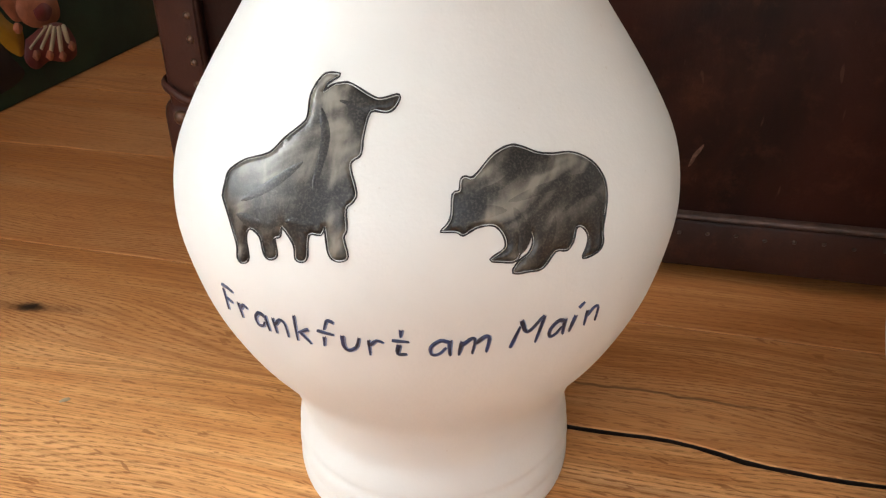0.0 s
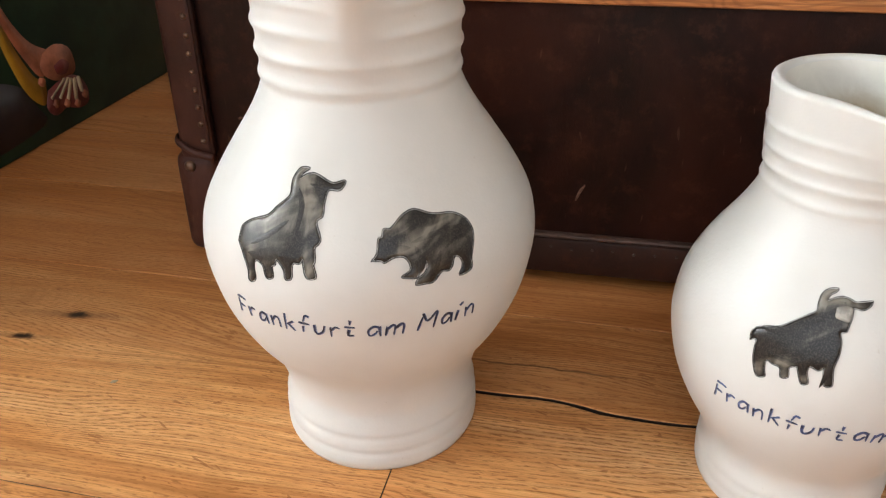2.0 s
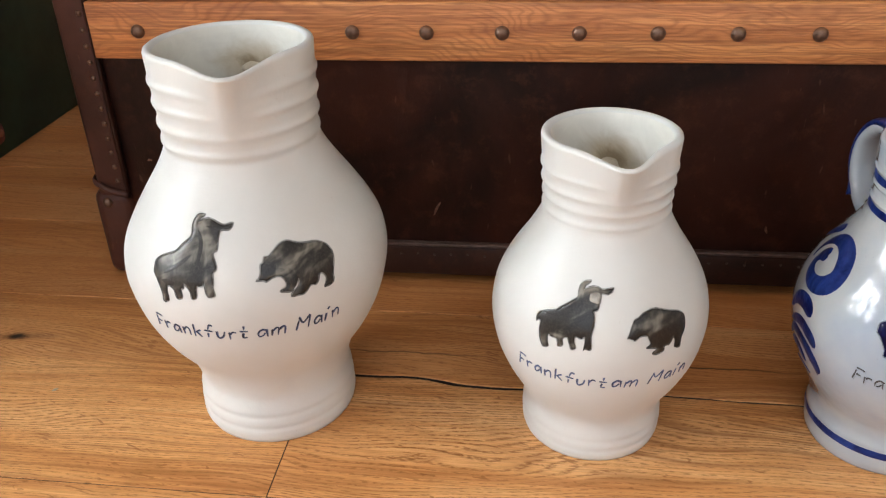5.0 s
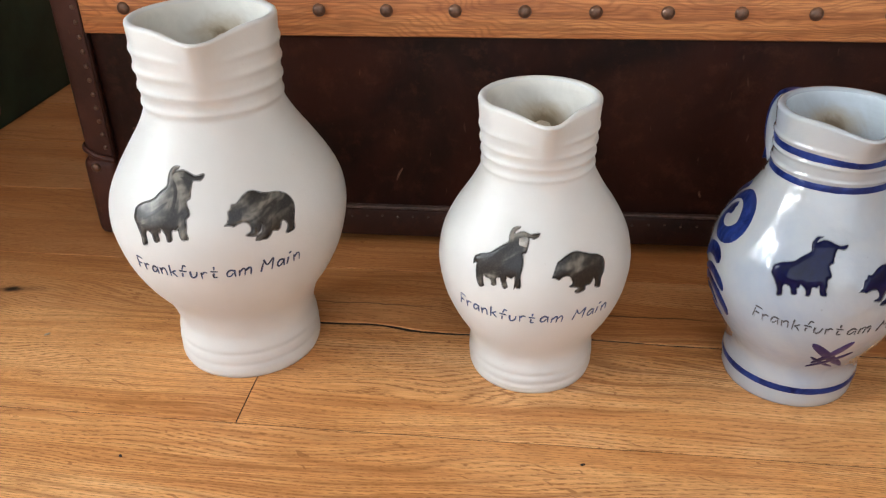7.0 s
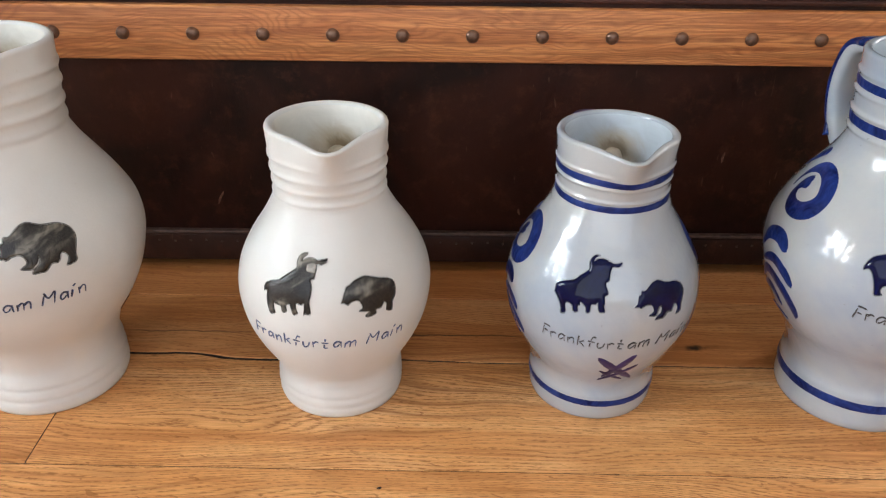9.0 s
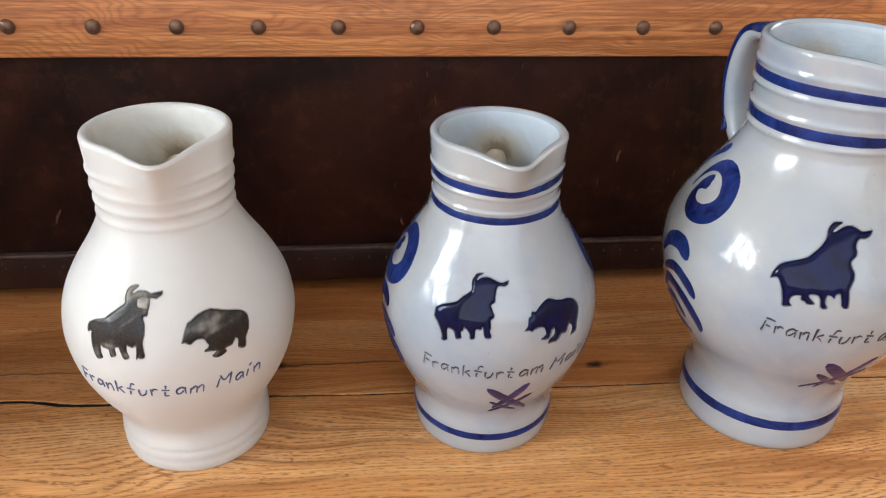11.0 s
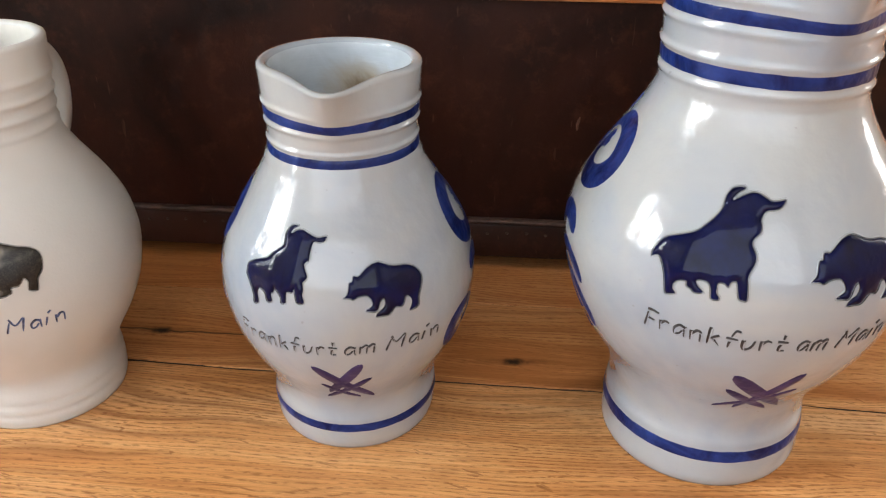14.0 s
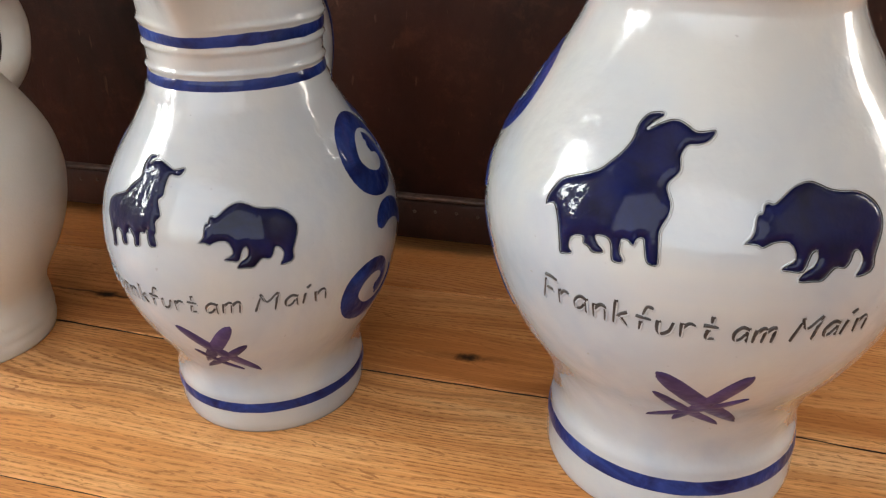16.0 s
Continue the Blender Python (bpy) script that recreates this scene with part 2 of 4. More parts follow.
def inside(name, colour, rough, spout, far, high):
    """The inside of a jug: pale glaze, with a brown smear and painted dent where the handle was pressed through the
    neck.
    """
    m = Nodes(name)
    p = m.local()
    x, y, z = m.split(p)
    a = radians(spout - 13)
    cloud = m.noise(p, 55, 4, 0.65, 0.8)
    off = m.vec("SUBTRACT", p, (-far * math.sin(a), far * math.cos(a), high - 0.002))
    r = m.vec("LENGTH", m.vec("MULTIPLY", off, (0.75, 1, 1.15)))
    r = m.math("ADD", r, m.math("MULTIPLY", m.math("SUBTRACT", cloud, 0.5), 0.020))
    base = m.mix(m.step(cloud, 0.3, 0.7), tuple(c * 0.9 for c in colour), colour)
    base = m.mix(m.step(r, 0.004, 0.019, 0.65, 0.0), base, (0.46, 0.35, 0.20))
    # dark core: the dent's shade is painted into the smear
    base = m.mix(m.step(r, 0.001, 0.0075, 0.6, 0.0), base, (0.15, 0.092, 0.04))
    # darker and browner further down, the hollow's shade put into the colour
    depth_shade = m.step(m.math("MULTIPLY_ADD", cloud, 0.05, z), high - 0.065, high - 0.01, 0.55, 0.0)
    base = m.mix(depth_shade, base, (0.50, 0.44, 0.33))
    m.set(Base_Color=base, Roughness=rough, Specular_IOR_Level=0.2)
    m.bump(m.noise(m.vec("MULTIPLY", p, (1, 1, 6)), 60, 2), 0.2, 0.0015)
    return m.mat


OAK = oak_floor()
SLAT = slat_wood()
LEATHER = leather("trunk_leather", (0.0048, 0.0015, 0.0011), (0.034, 0.0088, 0.0050), 0.40)
BINDING = leather("binding_leather", (0.014, 0.0055, 0.0040), (0.046, 0.018, 0.012), 0.4)
TRIM_LEATHER = leather("trim_leather", (0.032, 0.012, 0.009), (0.080, 0.030, 0.021), 0.35)
RIVET = plain("aged_brass", (0.19, 0.100, 0.062), 0.36, 0.45, 0.5, 240)
TACK = plain("dark_tack", (0.085, 0.050, 0.036), 0.45, 0.3, 0.5, 240)
BOARD_EDGE = plain("board_edge", (0.020, 0.010, 0.006), 0.8)
SCUFF = plain("bare_hide", (0.16, 0.075, 0.045), 0.7, 0, 0.5, 600)
EDGE = plain("pale_edge", (0.095, 0.052, 0.040), 0.5, 0, 0.6, 140)
DARK = plain("dark_subfloor", (0.012, 0.009, 0.007), 0.8)
CLAY = matt_white_clay()
GLAZE = grey_glaze()
BLACK = black_wash("black_wash", -0.052)
GREY_WASH = black_wash("grey_wash", 0.024)
STROKE = black_wash("dense_slip", -0.085)
# near-black for outlines and for the shadow lines by the cobalt figures
OUTLINE = plain("incised_outline", (0.012, 0.011, 0.013), 0.5, 0, 0.5, 300)
COBALT = cobalt("cobalt_fill", (0.0004, 0.0011, 0.018), (0.0014, 0.0045, 0.050))
BLUE = cobalt("blue_brushwork", (0.0028, 0.006, 0.052), (0.016, 0.038, 0.18), 60)
PURPLE = cobalt("purple_brushwork", (0.020, 0.014, 0.055), (0.060, 0.042, 0.13))
INK = plain("blue_black_ink", (0.026, 0.044, 0.125), 0.45, 0, 0.85, 380)
BLUE_INK = plain("blue_ink", (0.075, 0.11, 0.26), 0.45, 0, 0.85, 380)
INK_WASH = plain("blue_ink_wash", (0.24, 0.33, 0.52), 0.45, 0, 0.5, 420)
SCRATCH = plain("scored_grey", (0.040, 0.040, 0.046), 0.3, 0, 0.85, 380)
GREEN = plain("dark_green_paint", (0.003, 0.030, 0.012), 0.65, 0, 0.45, 14)
NAVY = plain("dark_blue_paint", (0.008, 0.010, 0.022), 0.5, 0, 0.4, 14)
OCHRE = plain("ochre_paint", (0.52, 0.27, 0.02), 0.5, 0, 0.45, 30)
ROSE = plain("rose_paint", (0.46, 0.15, 0.075), 0.5, 0, 0.55, 45)
CRIMSON = plain("crimson_paint", (0.20, 0.028, 0.024), 0.5, 0, 0.5, 45)
CREAM = plain("cream_paint", (0.55, 0.44, 0.28), 0.5, 0, 0.4, 60)
PLUG = plain("plug_clay", (0.66, 0.58, 0.46), 0.5, 0, 0.3, 120)
GREY_CLAY = plain("pale_patch_clay", (0.42, 0.40, 0.36), 0.45, 0, 0.5, 300)
BARK = plain("bark", (0.10, 0.075, 0.05), 0.8)
LEAF = plain("green_leaf", (0.06, 0.11, 0.035), 0.5)
PLASTER = plain("white_plaster", (0.82, 0.79, 0.74), 0.85, 0, 0.06, 5, 0.1)
PAINT = plain("white_window_paint", (0.78, 0.78, 0.77), 0.4, 0, 0.05, 20)


# ---- mesh helpers ----
def shade(bm, name, material, smooth=True):
    me = bpy.data.meshes.new(name)
    bmesh.ops.recalc_face_normals(bm, faces=bm.faces)
    for f in bm.faces:
        f.smooth = smooth
    bm.to_mesh(me)
    bm.free()
    for mat in material if isinstance(material, (list, tuple)) else [material]:
        me.materials.append(mat)
    return me


def part(name, bm, material, parent=None, label="", smooth=True):
    ob = new(name, shade(bm, name, material, smooth))
    ob.parent = parent
    return tagged(ob, label)


def thing(name, at, label, category, group="", kind="", turn=0):
    ob = new(name)
    ob.empty_display_size = 0.05
    ob.matrix_world = pose(*at, 0, 0, turn)
    return tagged(ob, label, category, group, kind)


def box(lo, hi, bevel=0.0, segments=2):
    bm = bmesh.new()
    size = [b - a for a, b in zip(lo, hi)]
    mid = [(a + b) / 2 for a, b in zip(lo, hi)]
    bmesh.ops.create_cube(bm, size=1.0, matrix=Matrix.LocRotScale(mid, None, size))
    if bevel:
        bmesh.ops.bevel(bm, geom=bm.edges[:], offset=bevel, segments=segments, affect="EDGES", profile=0.5)
    return bm


def spline(points, n):
    """Catmull-Rom through points, n steps a span."""
    p = [np.array(q, float) for q in points]
    p = [2 * p[0] - p[1]] + p + [2 * p[-1] - p[-2]]
    out = []
    for a, b, c, d in zip(p, p[1:], p[2:], p[3:]):
        for i in range(n):
            t = i / n
            out.append(0.5 * (2 * b + (c - a) * t + (2 * a - 5 * b + 4 * c - d) * t * t + (3 * b - a - 3 * c + d) * t ** 3))
    return out + [p[-2]]


def lathe_cap(radius, height, rings=5, segments=16):
    """A domed nail head on the plane z = 0."""
    bm = bmesh.new()
    rows = []
    for i in range(rings + 1):
        a = i / rings * math.pi / 2
        r, z = radius * math.cos(a), height * math.sin(a)
        if i == rings:
            rows.append([bm.verts.new((0, 0, z))])
        else:
            rows.append([bm.verts.new((r * math.cos(k * math.tau / segments), r * math.sin(k * math.tau / segments), z)) for k in range(segments)])
    for a, b in zip(rows, rows[1:]):
        for k in range(segments):
            l = (k + 1) % segments
            bm.faces.new((a[k], a[l], b[0]) if len(b) == 1 else (a[k], a[l], b[l], b[k]))
    return bm


# ---- floor ----
SLOPE = -0.012
ROWS_Y = tuple(-2.55 + 0.111 * i for i in range(21)) + (-0.192, -0.088, 0.0155, 0.1195, 0.2238, 0.2965, 0.412, 0.52, 0.63, 0.74, 0.85, 0.96, 1.07, 1.18, 1.29, 1.4, 1.51, 1.62, 1.73, 1.84, 1.95, 2.06, 2.17)
CRACK = ROWS_Y.index(0.2238)      # the open joint between two rows


def seam(k, x):
    """The joint below row k at x, and half its width."""
    y = ROWS_Y[k] + SLOPE * x
    if k == CRACK:
        y += -0.010 * x + 0.0022 * noise.noise((x * 9, 3.1, 0)) + 0.0011 * noise.noise((x * 40, 7.7, 0)) - 0.002 * math.exp(-((x - 0.33) / 0.1) ** 2)
        y += 0.0013 * math.exp(-((x - 0.066) / 0.022) ** 2) - 0.0042 * math.exp(-((x - 0.112) / 0.030) ** 2) / (1 + math.exp(-(x - 0.089) / 0.003))
        open_to = 0.0013 * min(1, max(0, (x + 0.02) / 0.05)) * (1 - 0.62 * min(1, max(0, (x - 0.12) / 0.14)))
        return y, 0.00018 + open_to * (0.75 + 0.5 * noise.noise((x * 60, 1, 5)))
    return y + 0.0004 * noise.noise((x * 30, k * 3.3, 0)), 0.00022


def board(k, x0, x1, rows=1):
    near = -0.45 < ROWS_Y[k] < 0.6
    n = max(4, int((x1 - x0) / (0.008 if near else 0.3)))
    bm = bmesh.new()
    top = []
    for i in range(n + 1):
        x = x0 + (x1 - x0) * i / n
        a, ga = seam(k, x)
        b, gb = seam(k + rows, x)
        a, b, e = a + ga, b - gb, 0.0005
        xe = x + (0.0003 if i == 0 else -0.0003 if i == n else 0)
        top.append([bm.verts.new((xe, y, z)) for y, z in ((a, -0.014), (a, -e), (a + e, 0), (b - e, 0), (b, -e), (b, -0.014))])
    for r, s in zip(top, top[1:]):
        for j in range(5):
            f = bm.faces.new((r[j], s[j], s[j + 1], r[j + 1]))
            f.material_index = 1 if j in (0, 4) else 0
    for r in (top[0], top[-1]):
        bm.faces.new(r).material_index = 1
    return bm


floor = part("floor", box((-3.0, -2.8, -0.05), (2.6, 2.4, -0.0135)), DARK)
tagged(floor, "wide oiled oak floorboards with knots and one open crack", "floor", kind="structure")
for k in list(range(CRACK - 7, len(ROWS_Y) - 1)) + list(range(CRACK - 7)):
    rng = random.Random(k - CRACK + 7)
    if k == CRACK - 1:
        cuts = [-2.2, -1.1, 0.0075, 1.2, 2.5]
    elif k == CRACK:
        cuts = [0.0075, 1.1, 2.5]
    else:
        cuts = [-2.2] + [c + rng.uniform(-0.15, 0.15) for c in (-0.95, 1.05)] + [2.5]
    for a, b in zip(cuts, cuts[1:]):
        wide_board = k == CRACK - 1 and b < 0.1
        part("floorboard", board(k, a, b, 2 if wide_board else 1), [OAK, BOARD_EDGE], floor, smooth=False)


# ---- the unseen room round it, plain ----
def wall_with_window(name, across, at, lo, hi, a0, a1, z0, z1, pier):
    """A thick wall at x = at (or y = at) with one opening, its frame and the piers between the panes."""
    out = -1 if at < 0 else 1
    wall = thing(name, (0, 0, 0), "unseen plastered white wall with an opening for light", "wall", kind="structure")

    def slab(label, depth, a, b, c, d, material, bevel=0.0):
        e, f = sorted((at, at + out * depth))
        lo_p, hi_p = ((e, a, c), (f, b, d)) if across == "x" else ((a, e, c), (b, f, d))
        part(label, box(lo_p, hi_p, bevel), material, wall)

    for a, b, c, d in ((lo, a0, 0, CEILING), (a1, hi, 0, CEILING), (a0, a1, 0, z0), (a0, a1, z1, CEILING)):
        slab("wall_panel", 0.16, a, b, c, d, PLASTER)
    w = 0.045
    bars = [(a0, a0 + w, z0, z1), (a1 - w, a1, z0, z1), (a0 + w, a1 - w, z0, z0 + w), (a0 + w, a1 - w, z1 - w, z1)]
    n = 1 if across == "y" else 3 if a1 - a0 > 1 else 2
    for i in range(1, n):
        mid = a0 + (a1 - a0) * i / n
        bars.append((mid - pier, mid + pier, z0 + w, z1 - w))
    for a, b, c, d in bars:
        slab("window_frame", 0.06, a, b, c, d, PAINT, 0.004)
    return wall


wall_with_window("wall_west", "x", WALL_W, -2.8, 2.4, -1.26, 0.04, 0.42, 1.62, 0.06)
wall_with_window("wall_east", "x", WALL_E, -2.8, 2.4, 0.81, 1.25, 0.2, 1.75, 0.015)
# unseen south wall; its opening is added to let the fill light in
wall_with_window("wall_south", "y", WALL_S, WALL_W, WALL_E, -2.0, 2.2, 0.30, 2.36, 0.03)
tagged(part("wall_north", box((WALL_W, WALL_N, 0), (WALL_E, WALL_N + 0.12, CEILING)), PLASTER), "plain white plastered wall", "wall", kind="structure")
tagged(part("ceiling", box((-2.3, -2.8, CEILING), (2.6, 2.4, CEILING + 0.12)), PLASTER), "plain white ceiling", "ceiling", kind="structure")


# ---- unseen shrub added outside the west window to mottle its reflection in the glaze ----
def shrub():
    rng = random.Random(11)
    t = thing("shrub", (WALL_W - 0.32, -0.62, -0.0135), "added leafy green shrub standing close outside the window", "shrub")
    twigs, leaves_bm = bmesh.new(), bmesh.new()
    for n in range(9):
        side = -0.85 + 1.7 * n / 8
        line = spline([(0, side * 0.25, 0), (0.02, side * 0.55 + rng.uniform(-0.1, 0.1), 0.7), (rng.uniform(-0.04, 0.06), side + rng.uniform(-0.1, 0.1), 1.35 + rng.uniform(-0.25, 0.55))], 8)
        rows = []
        for i, q in enumerate(line):
            w = 0.014 * (1 - 0.75 * i / (len(line) - 1))
            rows.append([twigs.verts.new((q[0] + w * math.cos(a), q[1] + w * math.sin(a), q[2])) for a in (0, 1.57, 3.14, 4.71)])
        for a, b in zip(rows, rows[1:]):
            for c in range(4):
                twigs.faces.new((a[c], a[(c + 1) % 4], b[(c + 1) % 4], b[c]))
        twigs.faces.new(rows[0]), twigs.faces.new(rows[-1])
        for _ in range(24):
            q = line[rng.randrange(4, len(line))]
            turn = Euler((rng.uniform(-0.7, 0.7), rng.uniform(-0.9, 0.9), rng.uniform(-3.1, 3.1))).to_matrix()
            at = Vector(q) + Vector((rng.uniform(-0.06, 0.06), rng.gauss(0, 0.09), rng.gauss(0, 0.09)))
            n_leaf = rng.uniform(0.12, 0.21)
            ring = [leaves_bm.verts.new(at + turn @ Vector((0.25 * n_leaf * abs(u), 0.45 * n_leaf * u, n_leaf * w))) for u, w in ((0, 0), (-1, 0.4), (-0.7, 0.75), (0, 1.15), (0.7, 0.75), (1, 0.4))]
            leaves_bm.faces.new((ring[0], ring[1], ring[2], ring[3])), leaves_bm.faces.new((ring[0], ring[3], ring[4], ring[5]))
    part("stem", twigs, BARK, t)
    part("crown", leaves_bm, LEAF, t, "loose green leaves")


shrub()


# ---- trunk ----
def trunk():
    x0, x1, face, depth, high = -0.1710, 0.648, 0.3360, 0.46, 0.40
    t = thing("travel_trunk", (0, 0, 0), "old dark brown leather trunk with a riveted oak slat", "trunk")
    part("body", box((x0, face, 0.007), (x1, face + depth, high), 0.006, 3), LEATHER, t)
    # oak slat, its nails and the seams of the hide beside it
    s0, s1, slat_y = 0.1682, 0.2052, face - 0.0065
    slat = part("slat", box((x0 + 0.0208, slat_y, s0), (x1 - 0.02, face + 0.001, s1), 0.0012), SLAT, t, "orange-brown oak slat")
    dome = shade(lathe_cap(0.0046, 0.0032), "rivet", RIVET)
    for k in range(-3, 14):
        if 0.024 + 0.047 * k > x1 - 0.025:
            break
        r = new("rivet", dome)
        r.parent = slat
        r.matrix_basis = pose(0.024 + 0.047 * k, slat_y, 0.1865, 90, 0, 0)
    part("upper_welt", box((x0 + 0.0208, face - 0.0022, s1 + 0.0028), (x1 - 0.02, face + 0.001, s1 + 0.0062), 0.001), TRIM_LEATHER, t)
    # bottom binding with small tacks; the turned edge's highlight is in its lighter colour
    part("bottom_binding", box((x0 + 0.02, face - 0.0035, 0.0085), (x1 - 0.005, face + 0.001, 0.0330), 0.0025), BINDING, t, "dark leather bottom binding")
    part("binding_edge", box((x0 + 0.02, face - 0.0048, 0.0329), (x1 - 0.005, face + 0.001, 0.0353), 0.0009), EDGE, t, "pale turned edge")
    tack = shade(lathe_cap(0.0010, 0.0008, 3, 8), "tack", TACK)
    for i in range(66):
        r = new("tack", tack)
        r.parent = t
        r.matrix_basis = pose(x0 + 0.038 + i * 0.012, face - 0.0035, 0.0264 + 0.0006 * math.sin(i * 2.1), 90, 0, 0)
    # pale scuffs in the hide
    for sx, sz, length, lean in ((0.0735, 0.0615, 0.012, 25), (0.298, 0.052, 0.006, -15), (0.445, 0.098, 0.009, 8), (-0.131, 0.0935, 0.004, 80)):
        bm = bmesh.new()
        ring = [bm.verts.new((0.0009 * math.sin(a) * (1 + 0.4 * math.sin(3 * a)), -0.0003, length / 2 * math.cos(a))) for a in np.linspace(0, math.tau, 13)[:-1]]
        top = bm.verts.new((0, -0.0007, 0))
        for i in range(12):
            bm.faces.new((ring[i], ring[(i + 1) % 12], top))
        scuff = part("scuff", bm, SCUFF, t, "pale scuff in the leather")
        scuff.matrix_basis = pose(sx, face, sz, 0, lean, 0)
    # corner binding up both front edges, with studs
    for left in (True, False):
        a, b = (x0 - 0.003, x0 + 0.0203) if left else (x1 - 0.0195, x1 + 0.003)
        strip = part("corner_binding", box((a, face - 0.004, 0.02), (b, face + 0.032, high + 0.002), 0.004, 3), TRIM_LEATHER, t, "grey-brown worn leather corner binding")
        welt_x = b if left else a
        part("welt", box((welt_x - 0.0016, face - 0.0052, 0.07), (welt_x + 0.0016, face, high), 0.0012), LEATHER, t)
        stud = shade(lathe_cap(0.0019, 0.0015, 3, 10), "stud", RIVET)
        for i in range(29):
            r = new("stud", stud)
            r.parent = strip
            r.matrix_basis = pose(welt_x - 0.0055 if left else welt_x + 0.0055, face - 0.004, 0.0785 + i * 0.0108, 90, 0, 0)
        # corner cap below, under a curled strap
        cap = part("corner_cap", box((a - 0.0055, face - 0.006, 0.0), (b + 0.001, face + 0.034, 0.0705), 0.009, 4), TRIM_LEATHER, t, "moulded dark leather corner cap")
        bm = bmesh.new()
        path = [(a - 0.0015, face + 0.006, 0.0785), (a - 0.0015, face - 0.0025, 0.0775), (a + 0.006, face - 0.0062, 0.0745), ((a + b) / 2, face - 0.0066, 0.0715), (b + 0.001, face - 0.0060, 0.0685)]
        rows = []
        for q in spline(path, 5):
            rows.append([bm.verts.new((q[0], q[1] + 0.002 * math.cos(w), q[2] + 0.0026 * math.sin(w))) for w in np.linspace(0, math.tau, 9)[:-1]])
        for r, s in zip(rows, rows[1:]):
            for j in range(8):
                bm.faces.new((r[j], s[j], s[(j + 1) % 8], r[(j + 1) % 8]))
        bm.faces.new(rows[0]), bm.faces.new(rows[-1])
        part("strap", bm, TRIM_LEATHER, cap, "curled worn leather edge")
        big = part("cap_rivet", lathe_cap(0.0038, 0.0028), RIVET, cap)
        big.matrix_basis = pose((a + b) / 2 - (0.0045 if left else -0.0045), face - 0.006, 0.0620, 90, 0, 0)
    return t


trunk()


# ---- painted box behind ----
def blob(points, n=6):
    bm = bmesh.new()
    ring = spline(list(points) + [points[0]], n)[:-1]
    lo = [bm.verts.new((0.0, a, b)) for a, b in ring]
    hi = [bm.verts.new((0.0022, a, b)) for a, b in ring]
    bm.faces.new(hi)
    for i in range(len(ring)):
        j = (i + 1) % len(ring)
        bm.faces.new((lo[i], lo[j], hi[j], hi[i]))
    bmesh.ops.triangulate(bm, faces=[f for f in bm.faces if len(f.verts) > 4])
    return bm


def painted_box():
    b = thing("painted_box", (-0.398, 0, 0), "dark green painted box with bright decoration on its side", "box")
    part("body", box((-0.34, 0.15, 0.0), (0, 1.05, 0.42), 0.003), GREEN, b)

    def painted(points, material, lift):
        ob = part("decoration", blob(points), material, b)
        ob.matrix_basis = pose(lift - 0.002, 0, 0)

    painted([(0.34, 0.075), (0.42, 0.072), (0.470, 0.057), (0.487, 0.034), (0.491, 0.016), (0.42, 0.010), (0.34, 0.010)], NAVY, 0.0)
    painted([(0.468, 0.125), (0.473, 0.101), (0.478, 0.085), (0.491, 0.060), (0.503, 0.050), (0.501, 0.037), (0.495, 0.032), (0.480, 0.046), (0.470, 0.070), (0.462, 0.100), (0.458, 0.125)], OCHRE, 0.0005)
    painted([(0.470, 0.130), (0.482, 0.105), (0.497, 0.086), (0.519, 0.072), (0.513, 0.060), (0.500, 0.056), (0.488, 0.072), (0.474, 0.098), (0.462, 0.130)], ROSE, 0.001)
    painted([(0.508, 0.074), (0.528, 0.077), (0.543, 0.070), (0.547, 0.058), (0.545, 0.049), (0.532, 0.045), (0.516, 0.048), (0.505, 0.056), (0.502, 0.065)], ROSE, 0.0014)
    painted([(0.518, 0.060), (0.530, 0.063), (0.538, 0.057), (0.532, 0.050), (0.521, 0.052)], CRIMSON, 0.0019)
    painted([(0.505, 0.042), (0.530, 0.047), (0.547, 0.043), (0.556, 0.030), (0.554, 0.017), (0.540, 0.015), (0.523, 0.021), (0.507, 0.019), (0.499, 0.029)], CRIMSON, 0.0017)
    for (y0, z0), (y1, z1) in (((0.506, 0.036), (0.525, 0.045)), ((0.517, 0.033), (0.531, 0.044)), ((0.526, 0.028), (0.535, 0.042)), ((0.537, 0.025), (0.540, 0.041)), ((0.547, 0.030), (0.546, 0.041))):
        w = 0.0022
        painted([(y0 - w, z0), (y0, z0 - w), (y0 + w, z0), (y1 + w, z1), (y1, z1 + w), (y1 - w, z1)], CREAM, 0.0024)
    for y, z in ((0.509, 0.029), (0.523, 0.025), (0.537, 0.0205), (0.550, 0.025), (0.498, 0.052)):
        w = 0.004
        painted([(y - w, z), (y, z - w), (y + w, z), (y, z + w)], ROSE, 0.0029)
    return b


painted_box()


# ---- crumbs on the boards ----
def crumb(x, y, size, material, label):
    bm = bmesh.new()
    bmesh.ops.create_icosphere(bm, subdivisions=2, radius=size)
    for v in bm.verts:
        v.co *= 1 + 0.5 * noise.noise(v.co * 900 + Vector((x * 50, 0, 0)))
        v.co = Vector((v.co.x * 1.7, v.co.y, max(v.co.z, -size * 0.4) * 0.6))
    low = min(v.co.z for v in bm.verts)
    ob = part("crumb", bm, material, None)
    ob.matrix_basis = pose(x, y, -low, 0, 0, x * 900)
    tagged(ob, label, "crumb", "crumbs on the floorboards")


crumb(-0.150, 0.194, 0.0011, CREAM, "tiny pale crumb lying on the oak floorboard")
for x, y in ((0.207, 0.103), (-0.048, 0.087)):
    crumb(x, y, 0.0008, BOARD_EDGE, "tiny dark crumb lying on the oak floorboard")


